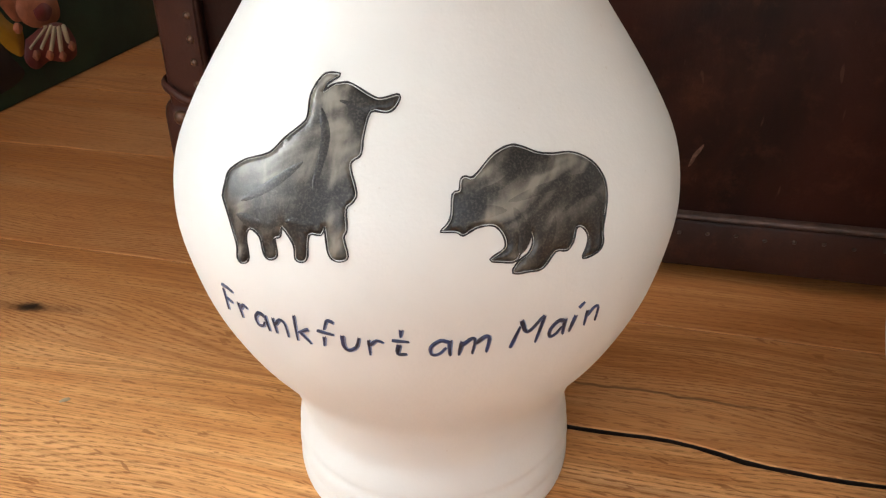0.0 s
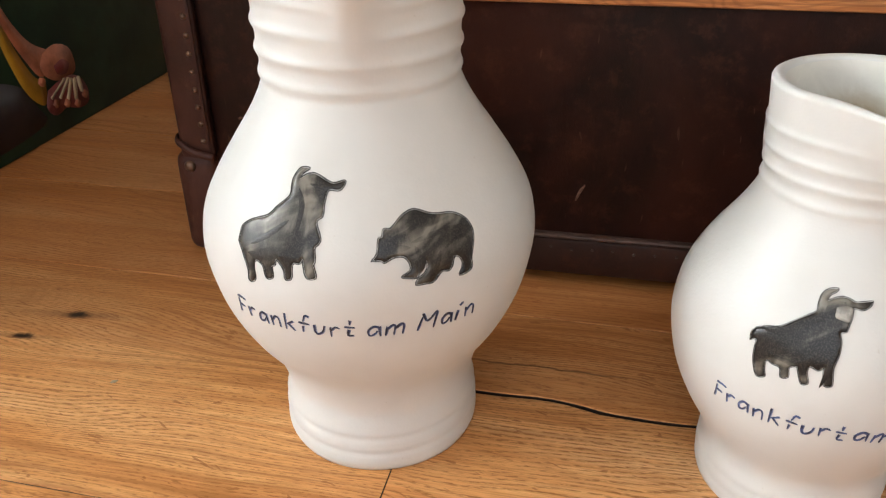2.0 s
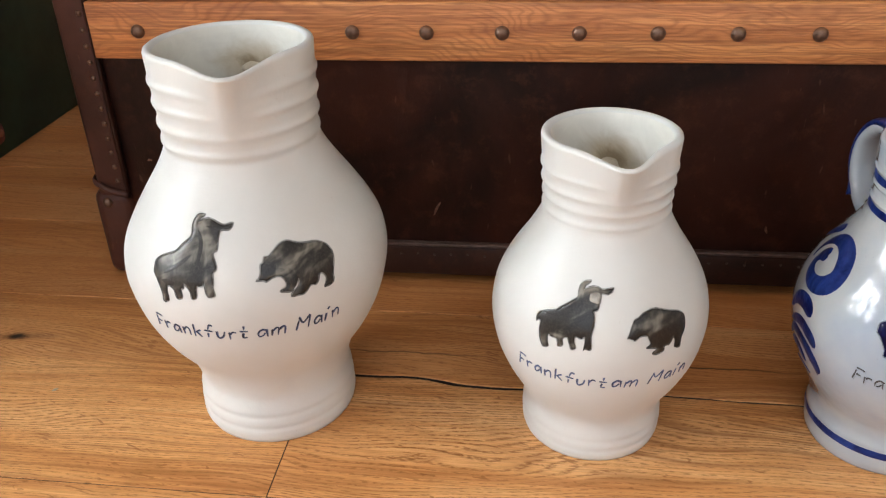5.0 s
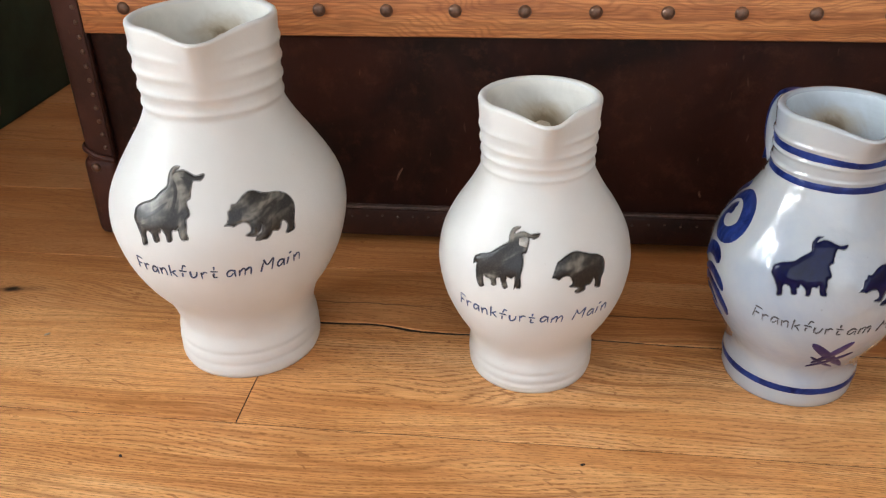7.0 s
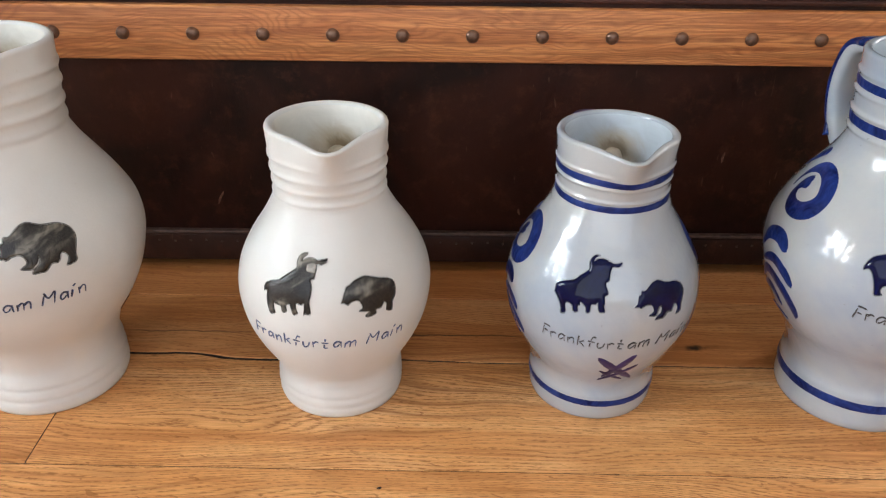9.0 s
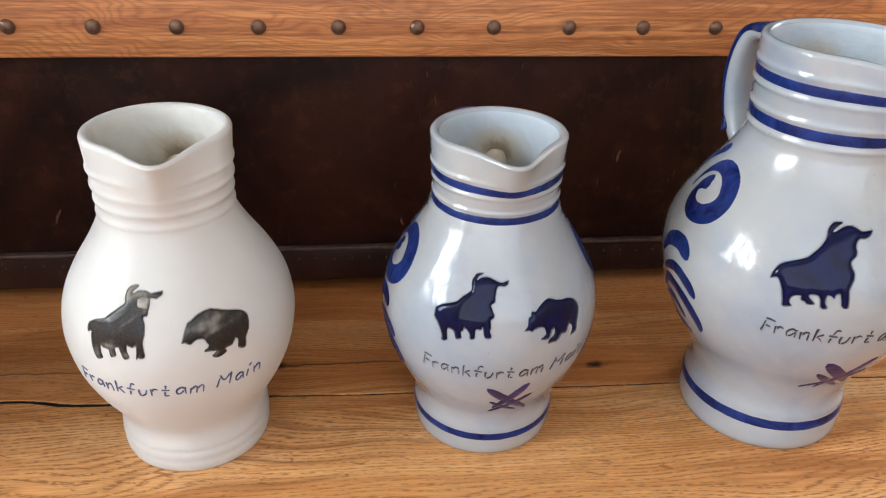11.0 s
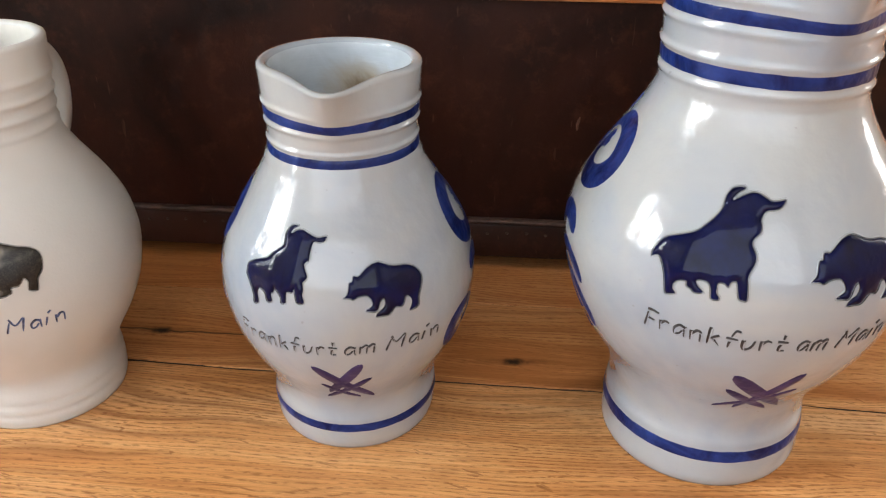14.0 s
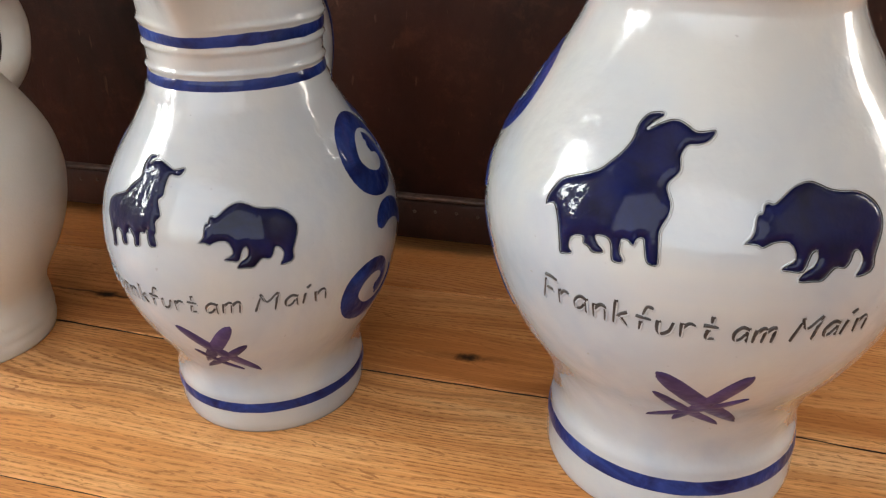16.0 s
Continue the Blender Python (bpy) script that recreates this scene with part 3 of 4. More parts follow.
# ---- jugs ----
# Drawings scored into the clay: degrees round the jug from its front, millimetres above its foot.
BULL_BACK = [
    (-28.3, 120.2), (-28.4, 122.9), (-28.3, 125.2), (-26.4, 127.2), (-23.8, 128.9), (-18.4, 131.2),
    (-15.6, 134.4), (-12.3, 137.3), (-11.1, 139), (-11.6, 142.6), (-11.1, 144.5), (-10.1, 146.2),
    (-8.5, 147.2), (-5.3, 147.3), (-6.6, 146.5), (-8.1, 145.5), (-8.7, 143.8), (-6.5, 145.2),
    (-4.4, 145.7), (-1.9, 145.7), (3.2, 143.8), (5.6, 143.4), (9.1, 144.2), (9.6, 143.6),
    (8.6, 142.1), (6.9, 141.3), (3.3, 141.2), (2.2, 136.8), (2.2, 134.6), (1.9, 133.3),
    (0.7, 132.5)]
BULL_LEGS = [
    (0.2, 131.1), (1.9, 126.6), (1.3, 124.8), (0.2, 123.4), (0.6, 119.5), (0.1, 117.8),
    (1, 114), (-0.3, 112.9), (-1.8, 113.2), (-2.6, 115), (-3.4, 119.6), (-4.2, 117.9),
    (-6.6, 117.5), (-6.8, 112.9), (-7.6, 111.5), (-9, 111.8), (-9.4, 114.9), (-12.3, 118.1),
    (-12.6, 115.9), (-13.8, 115.1), (-13.2, 111.5), (-14.8, 110.2), (-16, 111.2), (-17, 114.6),
    (-19.6, 115.8), (-20.7, 113.7), (-20, 108.8), (-21.5, 107), (-22.8, 107.7), (-22.9, 111.1),
    (-25.6, 116.7)]
BEAR_BACK = [
    (17.7, 119.7), (19, 120.9), (19.8, 122.6), (20.3, 126.4), (21.6, 127), (22, 128.9),
    (22.9, 129.4), (24.5, 129.2), (28.1, 132.3), (30.6, 133.6), (33.2, 134.1), (35.5, 133.4),
    (38.4, 132), (41.8, 131.2), (45.6, 130.8), (48.7, 129.4), (51.1, 127.2), (52.3, 124.1),
    (51.9, 120.7), (50.5, 116.9), (49.5, 113.9), (49.4, 111), (48, 109.4), (44.7, 109.1),
    (45.6, 111.1)]
BEAR_LEGS = [
    (46.2, 113.7), (45.1, 116.1), (43.5, 116.3), (42.5, 113.6), (41.1, 112.1), (38.7, 112.5),
    (36, 109.4), (33.4, 109.3), (30.5, 109.5), (31.5, 111.7), (33.5, 113.2), (34.5, 115.3),
    (34.2, 117.7), (32.7, 116.7), (31.1, 112.3), (28.1, 112.5), (26.4, 113.1), (28.8, 114.8),
    (29.4, 116.1), (28.9, 118.3), (27.6, 120), (25.6, 120.3), (23.7, 119.9), (21.7, 118.8),
    (20.5, 119.5)]
CALF_BACK = [
    (-37, 94), (-37.5, 96.4), (-36.4, 98.6), (-32.8, 100.3), (-28.6, 101.6), (-24.4, 104.5), (-20.2, 107.3),
    (-17.1, 109.3), (-17.4, 111.7), (-16.8, 114.3), (-14.5, 116), (-11, 116.5), (-11.2, 115.7), (-13.6, 114.3),
    (-14.1, 112.7), (-12.1, 113.6), (-8.9, 114.5), (-5.5, 114.2), (-3.4, 113.5), (-0.1, 113.8), (3.5, 114.2),
    (2.2, 112.5), (-0.6, 111.5), (-3.7, 111.7), (-3.9, 109.1), (-4.6, 107.1), (-5.2, 104.9), (-7.2, 104.2)]
CALF_LEGS = [
    (-6.4, 101.5), (-6.4, 98.4), (-6.8, 96.1), (-7.5, 93.3), (-7.1, 90.1), (-6.9, 86.9), (-9.3, 86.5),
    (-10.3, 90.7), (-10.5, 92.7), (-12.1, 91.3), (-14.9, 92), (-15.4, 89.6), (-14.3, 86.2), (-16.5, 85.3),
    (-18.2, 89), (-19.1, 90.8), (-21.4, 89.5), (-20.9, 86.4), (-23.3, 85.4), (-24.3, 88.6), (-27.2, 89.1),
    (-29.3, 89.6), (-29.2, 86), (-28.4, 83.7), (-31, 82.6), (-32.6, 84.7), (-34, 88.4), (-34.6, 92.3),
    (-34.7, 94.6), (-35.9, 94.9)]
MUZZLE = [
    (-10.2, 111.3), (-7.2, 112.1), (-4.2, 111.6), (-4.2, 109.1), (-5.2, 107.6), (-7.7, 107.9), (-10.1, 108.6)]
CUB = [
    (10.4, 92.7), (11.4, 94.7), (12.5, 97.7), (13.6, 99.5), (14.4, 100.9), (16.6, 101.6), (19.3, 103.2),
    (23.5, 104.3), (27.1, 104.4), (31.7, 103), (36, 101.5), (40.6, 100.3), (44, 97.9), (44.5, 94.6),
    (43.3, 90.4), (40.8, 87.2), (39.8, 82.6), (36.4, 83.4), (36.8, 86.7), (35.5, 88.9), (33.2, 86.1),
    (29.9, 85.8), (29.7, 83.7), (25.9, 82.4), (23.4, 83.4), (25.7, 85.4), (23.7, 86.2), (20.1, 86.9),
    (22.3, 88.6), (20.8, 92.4), (18.7, 93.1), (16.3, 92.7), (14.3, 91.3), (12.3, 92.4)]
OX_BACK = [
    (-39.8, 117.7), (-39.9, 119.7), (-38.9, 122.7), (-37.4, 125), (-34.6, 126.6), (-30.6, 128.4), (-27.9, 130),
    (-26.2, 131.9), (-24.1, 134.4), (-22.6, 136.8), (-21.9, 138.9), (-21.9, 141.2), (-21, 143.2), (-19.4, 144.6),
    (-16.3, 145.1), (-15.5, 144.5), (-17.5, 143.2), (-18.8, 141.7), (-19.1, 140.9), (-17.5, 141.6), (-15.5, 142.8),
    (-12.6, 143.8), (-10.2, 143.6), (-7.8, 142.6), (-6.2, 141.8), (-3.9, 141.8), (-1.1, 142.3), (-1.3, 141.2),
    (-2.5, 139.9), (-4.8, 139), (-7, 138.8), (-8.2, 137.7), (-8.8, 135.9), (-8.4, 134), (-8.6, 132.3),
    (-9.5, 131.2), (-10.4, 130.1)]
OX_LEGS = [
    (-10.7, 128.7), (-10, 127.1), (-9.1, 125.2), (-9.1, 122.9), (-9.8, 120.8), (-10.5, 118.5), (-10.3, 115.3),
    (-9.9, 110.1), (-11.4, 109.7), (-12.4, 110.7), (-13.1, 114.1), (-13.7, 116.1), (-15.1, 115.6), (-15.6, 113.8),
    (-16.9, 114.8), (-18.4, 114.7), (-18.6, 112.6), (-18.4, 110.9), (-17.5, 109.3), (-18.1, 108.4), (-19.8, 108.7),
    (-20.5, 112.6), (-21.8, 114.3), (-24, 114.3), (-24.7, 113.4), (-23.6, 111.7), (-22.2, 110.2), (-24.6, 109.4),
    (-25.9, 110.6), (-27.2, 111.1), (-27.6, 112.8), (-29.8, 112.3), (-31, 110.7), (-30.9, 108.4), (-30, 107.2),
    (-32.8, 106.1), (-33.5, 108.7), (-34.6, 113.4), (-36.2, 117.1), (-37.8, 118.7)]

# the denser strokes of slip over the wash: a line, and half its width in millimetres
STROKES = {
    (True, "bear"): (([(25.3, 126.7), (29.3, 127.3), (36.1, 130.8), (41, 130.6)], 1.2), ([(30.5, 124.1), (39.3, 125.6), (49.3, 126)], 1.3),
                     ([(31.3, 122.9), (33, 118.1), (31.8, 113.4)], 1.5), ([(39.3, 119.9), (37.7, 115.4), (34.5, 110.6)], 1.2),
                     ([(40.9, 120.2), (45.7, 122.4), (49.7, 121.3), (49.4, 114)], 1.0), ([(20.7, 121.6), (25.3, 123), (30, 122.6)], 1.5)),
    (True, "bull"): (([(-8.2, 141), (-5.7, 135.3), (-6.7, 126)], 1.5), ([(-23.4, 117.6), (-16.5, 117.6)], 1.5), ([(-11.6, 119.2), (-5.4, 119.8)], 1.3),
                     ([(-22.7, 120.8), (-16, 125.6), (-9.8, 131)], 1.5), ([(-4, 142.6), (1.2, 142), (5.4, 142.2)], 0.7)),
    (False, "bull"): (([(-34.4, 99.6), (-24, 101.2), (-14, 107)], 1.5), ([(-30, 92.4), (-20, 92), (-13, 97)], 1.2),
                      ([(-9.8, 101), (-8.6, 94.5), (-10.6, 85.5)], 0.9), ([(-14, 109.8), (-12, 111.6), (-7, 113)], 0.9)),
}

# letters as strokes in units of the capital's height
F_ = ([(0.05, 0), (0.1, 0.5), (0.1, 0.86)], [(0.08, 1.0), (0.3, 1.0), (0.56, 0.93)], [(0.14, 0.5), (0.42, 0.44)])
R_ = ([(0, 0.6), (0.05, 0)], [(0.05, 0.38), (0.2, 0.58), (0.38, 0.52)])
A_ = ([(0.4, 0.52), (0.2, 0.6), (0.03, 0.36), (0.08, 0.07), (0.24, 0.1), (0.36, 0.34)], [(0.4, 0.62), (0.43, 0.3), (0.47, 0)])
N_ = ([(0, 0.6), (0.06, 0)], [(0.06, 0.36), (0.22, 0.6), (0.38, 0.5), (0.43, 0)])
K_ = ([(0.02, 1), (0.05, 0)], [(0.42, 0.58), (0.1, 0.34)], [(0.16, 0.38), (0.46, 0)])
f_ = ([(0.46, 0.96), (0.28, 1.0), (0.19, 0.66)], [(0, 0.55), (0.46, 0.5)], [(0.18, 0.38), (0.17, 0)])
U_ = ([(0, 0.6), (0.03, 0.2), (0.16, 0.02), (0.36, 0.2), (0.43, 0.6)],)
T_ = ([(0.2, 0.98), (0.2, 0.7)], [(0, 0.56), (0.42, 0.52)], [(0.18, 0.42), (0.17, 0.05), (0.4, 0.03)])
m_ = ([(0.02, 0.55), (0, 0)], [(0.02, 0.36), (0.2, 0.6), (0.29, 0.5), (0.29, 0)], [(0.31, 0.4), (0.5, 0.62), (0.6, 0.5), (0.6, 0)])
M_ = ([(0, 0), (0.12, 0.78)], [(0.1, 1), (0.36, 0.5), (0.7, 1)], [(0.72, 0.98), (0.66, 0)])
I_ = ([(0.06, 0.6), (0, 0)], [(0.08, 0.84), (0.22, 1)])
WORDS = (("Frankfurt", (F_, R_, A_, N_, K_, f_, U_, R_, T_)), ("am", (A_, m_)), ("Main", (M_, A_, I_, N_)))
ADVANCE = {id(F_): 0.66, id(R_): 0.58, id(I_): 0.42, id(m_): 0.82, id(M_): 0.98}

BIG = [(0.0435, 0), (0.0449, 0.004), (0.0449, 0.012), (0.0443, 0.02), (0.0428, 0.029), (0.0440, 0.036), (0.0482, 0.0475), (0.0577, 0.062),
       (0.0651, 0.078), (0.0692, 0.095), (0.0698, 0.106), (0.0675, 0.118), (0.0616, 0.13), (0.0533, 0.143), (0.0452, 0.155), (0.0400, 0.165),
       (0.0388, 0.172), (0.0397, 0.195), (0.0406, 0.2155)]
SMALL = [(0.0372, 0), (0.0383, 0.004), (0.0386, 0.011), (0.0382, 0.017), (0.0376, 0.022), (0.0388, 0.028), (0.0424, 0.035), (0.0480, 0.045),
       (0.0533, 0.058), (0.0561, 0.072), (0.0562, 0.083), (0.0534, 0.096), (0.0470, 0.109), (0.0388, 0.1215), (0.0330, 0.132), (0.0314, 0.138),
       (0.0312, 0.144), (0.0323, 0.158), (0.0336, 0.1750)]


class Jug:
    """The form of one jug: its turned outline, ridges, and the lip pressed out of the rim."""

    def __init__(self, outline, ridges, spout, neck, lip):
        pts = np.array(spline(outline, 8))
        order = np.argsort(pts[:, 1])
        self.z, self.r = pts[order, 1], pts[order, 0]
        self.ridges, self.spout, self.neck, self.lip, self.top = ridges, spout, neck, lip, outline[-1][1]

    def radius(self, deg, z, inner=False):
        r = float(np.interp(z, self.z, self.r))
        d = radians((deg - self.spout + 180) % 360 - 180)
        up = min(1, max(0, (z - self.neck) / (self.top - self.neck)))
        fade = 1 - math.exp(-(d / 0.42) ** 2) * min(1, up * 1.6)
        for at, high, wide in self.ridges:
            r += high * math.exp(-((z - at) / wide) ** 2) * (fade if at > 0.1 else 1) * (0 if inner else 1)
        soft = math.sqrt(d * d + 0.028) - math.sqrt(0.028)
        press = 1.0 * math.exp(-abs(soft / 0.17) ** 1.15) - 0.17 * math.exp(-((abs(d) - 0.72) / 0.32) ** 2)
        return r + self.lip * up ** 1.9 * press

    def rim(self, deg):
        d = radians((deg - self.spout + 180) % 360 - 180)
        return -0.0030 * math.exp(-(d / 0.5) ** 2) * self.lip / 0.012

    def height(self, deg, z):
        return z + self.rim(deg) * min(1, max(0, (z - self.neck) / (self.top - self.neck))) ** 3

    def at(self, deg, z, lift=0.0):
        a = radians(deg)
        e = 0.0008
        slope = (self.radius(deg, z + e) - self.radius(deg, z - e)) / (2 * e)
        k = 1 / math.hypot(1, slope)
        r = self.radius(deg, z) + lift * k
        return Vector((r * math.sin(a), -r * math.cos(a), self.height(deg, z) - lift * slope * k))


def jug_body(j, wall=0.0045, turns=176):
    bm = bmesh.new()
    rows = []
    zs = list(np.linspace(0, 0.03, 26)) + list(np.linspace(0.03, j.neck, 46))[1:] + list(np.linspace(j.neck, j.top - 0.0012, 64))[1:]
    degs = [360 * i / turns for i in range(turns)]

    def ring(radius_of, z_of):
        rows.append([bm.verts.new((radius_of(d) * math.sin(radians(d)), -radius_of(d) * math.cos(radians(d)), z_of(d))) for d in degs])

    ring(lambda d: j.radius(d, 0) - 0.006, lambda d: 0.001)
    for z in zs:
        ring(lambda d: j.radius(d, z), lambda d: j.height(d, z))
    # rounded rim, then down the inside
    for a in (35, 70, 105, 140):
        c, s = math.cos(radians(a)), math.sin(radians(a))
        ring(lambda d: j.radius(d, j.top) - wall / 2 + wall / 2 * c, lambda d: j.top - 0.0012 + wall / 2 * s * 0.8 + j.rim(d))
    edge = len(rows)
    for z in list(np.linspace(j.top - 0.0012, j.neck, 14)) + list(np.linspace(j.neck, 0.012, 26))[1:]:
        ring(lambda d: j.radius(d, z, True) - wall, lambda d: j.height(d, z))
    # throwing rings on the inside bottom
    for f in (0.85, 0.6, 0.4, 0.25, 0.1):
        ring(lambda d: (j.radius(d, 0.012, True) - wall) * f, lambda d: 0.0095 + 0.0006 * (f < 0.5))
    for n, (a, b) in enumerate(zip(rows, rows[1:])):
        for i in range(turns):
            k = (i + 1) % turns
            f = bm.faces.new((a[i], a[k], b[k], b[i]))
            f.material_index = 1 if n >= edge else 0
    bm.faces.new(rows[0][::-1])
    f = bm.faces.new(rows[-1])
    f.material_index = 1
    return bm


def strip(j, line, widths, lift=0.0002, cross=5, crown=0.00015, edge=-0.0003):
    """A brush stroke on the jug: a line in degrees and metres, with a half width in metres at each point."""
    bm = bmesh.new()
    rows = []
    for i, (d, z) in enumerate(line):
        d0, z0 = line[max(0, i - 1)]
        d1, z1 = line[min(len(line) - 1, i + 1)]
        r = j.radius(d, z)
        du, dv = radians(d1 - d0) * r, z1 - z0
        k = math.hypot(du, dv) or 1
        nu, nv = -dv / k, du / k
        w = widths[i]
        row = []
        for c in range(cross):
            s = (c / (cross - 1) * 2 - 1)
            row.append(bm.verts.new(j.at(d + math.degrees(nu * w * s / r), z + nv * w * s, edge if abs(s) == 1 else lift + crown * (1 - s * s))))
        rows.append(row)
    for a, b in zip(rows, rows[1:]):
        for c in range(cross - 1):
            bm.faces.new((a[c], b[c], b[c + 1], a[c + 1]))
    return bm


def joined(pieces):
    bm = bmesh.new()
    for p in pieces:
        me = bpy.data.meshes.new("piece")
        p.to_mesh(me)
        p.free()
        bm.from_mesh(me)
        bpy.data.meshes.remove(me)
    return bm


def brush(j, points, wide, head=0.5, n=8, lift=0.0002, crown=0.00015, edge=-0.0003):
    """A tapered stroke through points; head: where along it is widest."""
    line = spline(points, n)
    m = len(line) - 1
    widths = []
    for i in range(m + 1):
        t = i / m
        u = t / head if t < head else (1 - t) / (1 - head) if head < 1 else 1
        widths.append(max(0.00012, wide * math.sqrt(max(0, 1 - (1 - min(1, u)) ** 2))))
    return strip(j, [(p[0], p[1]) for p in line], widths, lift, 5, crown, edge)


def offset(ring, by, k=0.06):
    """A closed line on the jug moved outwards (by > 0) or inwards, in metres."""
    pts = np.array([(radians(d) * k, z) for d, z in ring])
    ahead, back = np.roll(pts, -1, 0), np.roll(pts, 1, 0)
    area = np.sum(pts[:, 0] * ahead[:, 1] - ahead[:, 0] * pts[:, 1])
    t = ahead - back
    t /= np.maximum(np.linalg.norm(t, axis=1), 1e-9)[:, None]
    n = np.stack([t[:, 1], -t[:, 0]], 1) * (1 if area > 0 else -1)
    return [(math.degrees(x / k), z) for x, z in pts + n * by]


def smooth_ring(outline):
    pts = [(d, z / 1000) for d, z in outline]
    return [tuple(p) for p in spline(pts + [pts[0]], 3)[:-1]]


def figure(j, ring, puff, base=0.0001, edge=0.0022, k=0.06):
    """A filled drawing on the jug, swelling from its edge like thick slip."""
    bm = bmesh.new()
    flat = np.array([(radians(d) * k, z) for d, z in ring])
    bm.faces.new([bm.verts.new((x, z, 0)) for x, z in flat])
    bmesh.ops.triangulate(bm, faces=bm.faces[:])
    for _ in range(6):
        long = [e for e in bm.edges if e.calc_length() > 0.0016]
        if not long:
            break
        bmesh.ops.subdivide_edges(bm, edges=long, cuts=1)
        bmesh.ops.triangulate(bm, faces=bm.faces[:])
    ends = np.roll(flat, -1, 0) - flat
    span = np.maximum((ends ** 2).sum(1), 1e-12)
    rim = [e for e in bm.edges if len(e.link_faces) == 1]
    side = [v for v in bmesh.ops.extrude_edge_only(bm, edges=rim)["geom"] if isinstance(v, bmesh.types.BMVert)]
    low = set(side)
    for v in bm.verts:
        q = np.array((v.co.x, v.co.y))
        t = np.clip(((q - flat) * ends).sum(1) / span, 0, 1)
        near = float(np.min(np.linalg.norm(q - flat - ends * t[:, None], axis=1)))
        swell = puff * (1 - (1 - min(1, near / edge)) ** 2)
        v.co = j.at(math.degrees(q[0] / k), q[1], -0.0006 if v in low else base + swell)
    return bm


def groove(j, ring, wide, lift=0.0003, crown=0.00022):
    """The line scored round a drawing, its painted shadow, or the burr beside it."""
    line = ring + [ring[0]]
    wob = [wide * (0.75 + 0.5 * noise.noise((d * 0.9, z * 900, 0))) for d, z in line]
    return strip(j, line, wob, lift, 5, crown)


def lettering(j, parent, spans, base, cap, blue, weight):
    """Words cut with a point: dark strokes, with a thrown-up burr (grey jugs) or a run of blue (white jugs) along them."""
    for (word, glyphs), (d0, d1) in zip(WORDS, spans):
        total = sum(ADVANCE.get(id(g), 0.66) for g in glyphs) - 0.16
        x, strokes, burrs = 0.0, [], []
        rng = random.Random(len(word) + int(base * 1e4))
        for g in glyphs:
            dz = rng.uniform(-0.05, 0.05)
            for s in g:
                pts = [(d0 + (d1 - d0) * (x + px + 0.10 * (py - 0.4)) / total, base + cap * (py + dz)) for px, py in s]
                line = [(p[0], p[1]) for p in spline(pts, 5)]
                m = len(line) - 1
                press = rng.uniform(0.8, 1.15)
                widths = [(1.0 if blue else 0.9) * press * weight * (1.12 - 0.5 * (i / m)) * (0.7 if i in (0, m) else 1) for i in range(m + 1)]
                strokes.append(strip(j, line, widths, 0.00024, 5, 0.0001))
                if blue:
                    burrs.append(strip(j, [(d + 0.35, z - 0.0006) for d, z in line], [w * 0.75 for w in widths], 0.00012, 5, 0.00024))
                else:
                    burrs.append(strip(j, [(d + 0.12, z - 0.0002) for d, z in line], [w * 1.35 for w in widths], 0.00012, 5, 0.00004))
            x += ADVANCE.get(id(g), 0.66)
        text = part("lettering", joined(strokes), SCRATCH if blue else INK if cap > 0.0075 else BLUE_INK, parent, f'hand-scored word "{word}"')
        part("lettering_burr" if blue else "lettering_run", joined(burrs), GLAZE if blue else INK_WASH, text, "clay thrown up along the strokes" if blue else "pale blue run along the strokes")


def sweep(points, wide, thick, sides=18):
    """A strap handle in the plane x = 0, swept along (y, z) points; wide may vary along it."""
    line = spline(points, 10)
    bm = bmesh.new()
    rows = []
    for i, p in enumerate(line):
        q = line[min(len(line) - 1, i + 1)] - line[max(0, i - 1)]
        q = q / np.linalg.norm(q)
        t = i / (len(line) - 1)
        w = wide * (1 - 0.25 * t) * (1 + 0.35 * max(0, 0.12 - t) / 0.12 + 0.35 * max(0, t - 0.9) / 0.1)
        row = []
        for s in range(sides):
            a = math.tau * s / sides
            c, d = math.cos(a), math.sin(a)
            c, d = math.copysign(abs(c) ** 0.75, c), math.copysign(abs(d) ** 0.75, d)
            row.append(bm.verts.new((w * c, p[0] - q[1] * thick * d, p[1] + q[0] * thick * d)))
        rows.append(row)
    for a, b in zip(rows, rows[1:]):
        for s in range(sides):
            bm.faces.new((a[s], a[(s + 1) % sides], b[(s + 1) % sides], b[s]))
    bm.faces.new(rows[0]), bm.faces.new(rows[-1])
    return bm


def handle(parent, big, turn, material, blue=False):
    if big:
        path = [(0.0392, 0.1985), (0.052, 0.2055), (0.065, 0.201), (0.0715, 0.185), (0.0710, 0.166), (0.064, 0.148), (0.051, 0.136)]
    else:
        path = [(0.0312, 0.1500), (0.047, 0.1565), (0.068, 0.1535), (0.0825, 0.141), (0.0860, 0.125), (0.0770, 0.109), (0.050, 0.097)]
    k = 1.0 if big else 0.9
    h = part("handle", sweep(path, 0.0095 * k, 0.0050 * k), material, parent, "strap handle with blue back" if blue else "")
    h.matrix_basis = pose(0, 0, 0, 0, 0, turn)
    if blue:
        back = [(y + 0.0029 * k * ny, z + 0.0029 * k * nz) for (y, z), (ny, nz) in zip(path[1:-1], ((-0.1, 1), (0.7, 0.7), (1, 0.1), (1, -0.2), (0.85, -0.5)))]
        part("handle_stripe", sweep(back, 0.0097 * k, 0.0029 * k), BLUE, h, "blue brushed stripe")


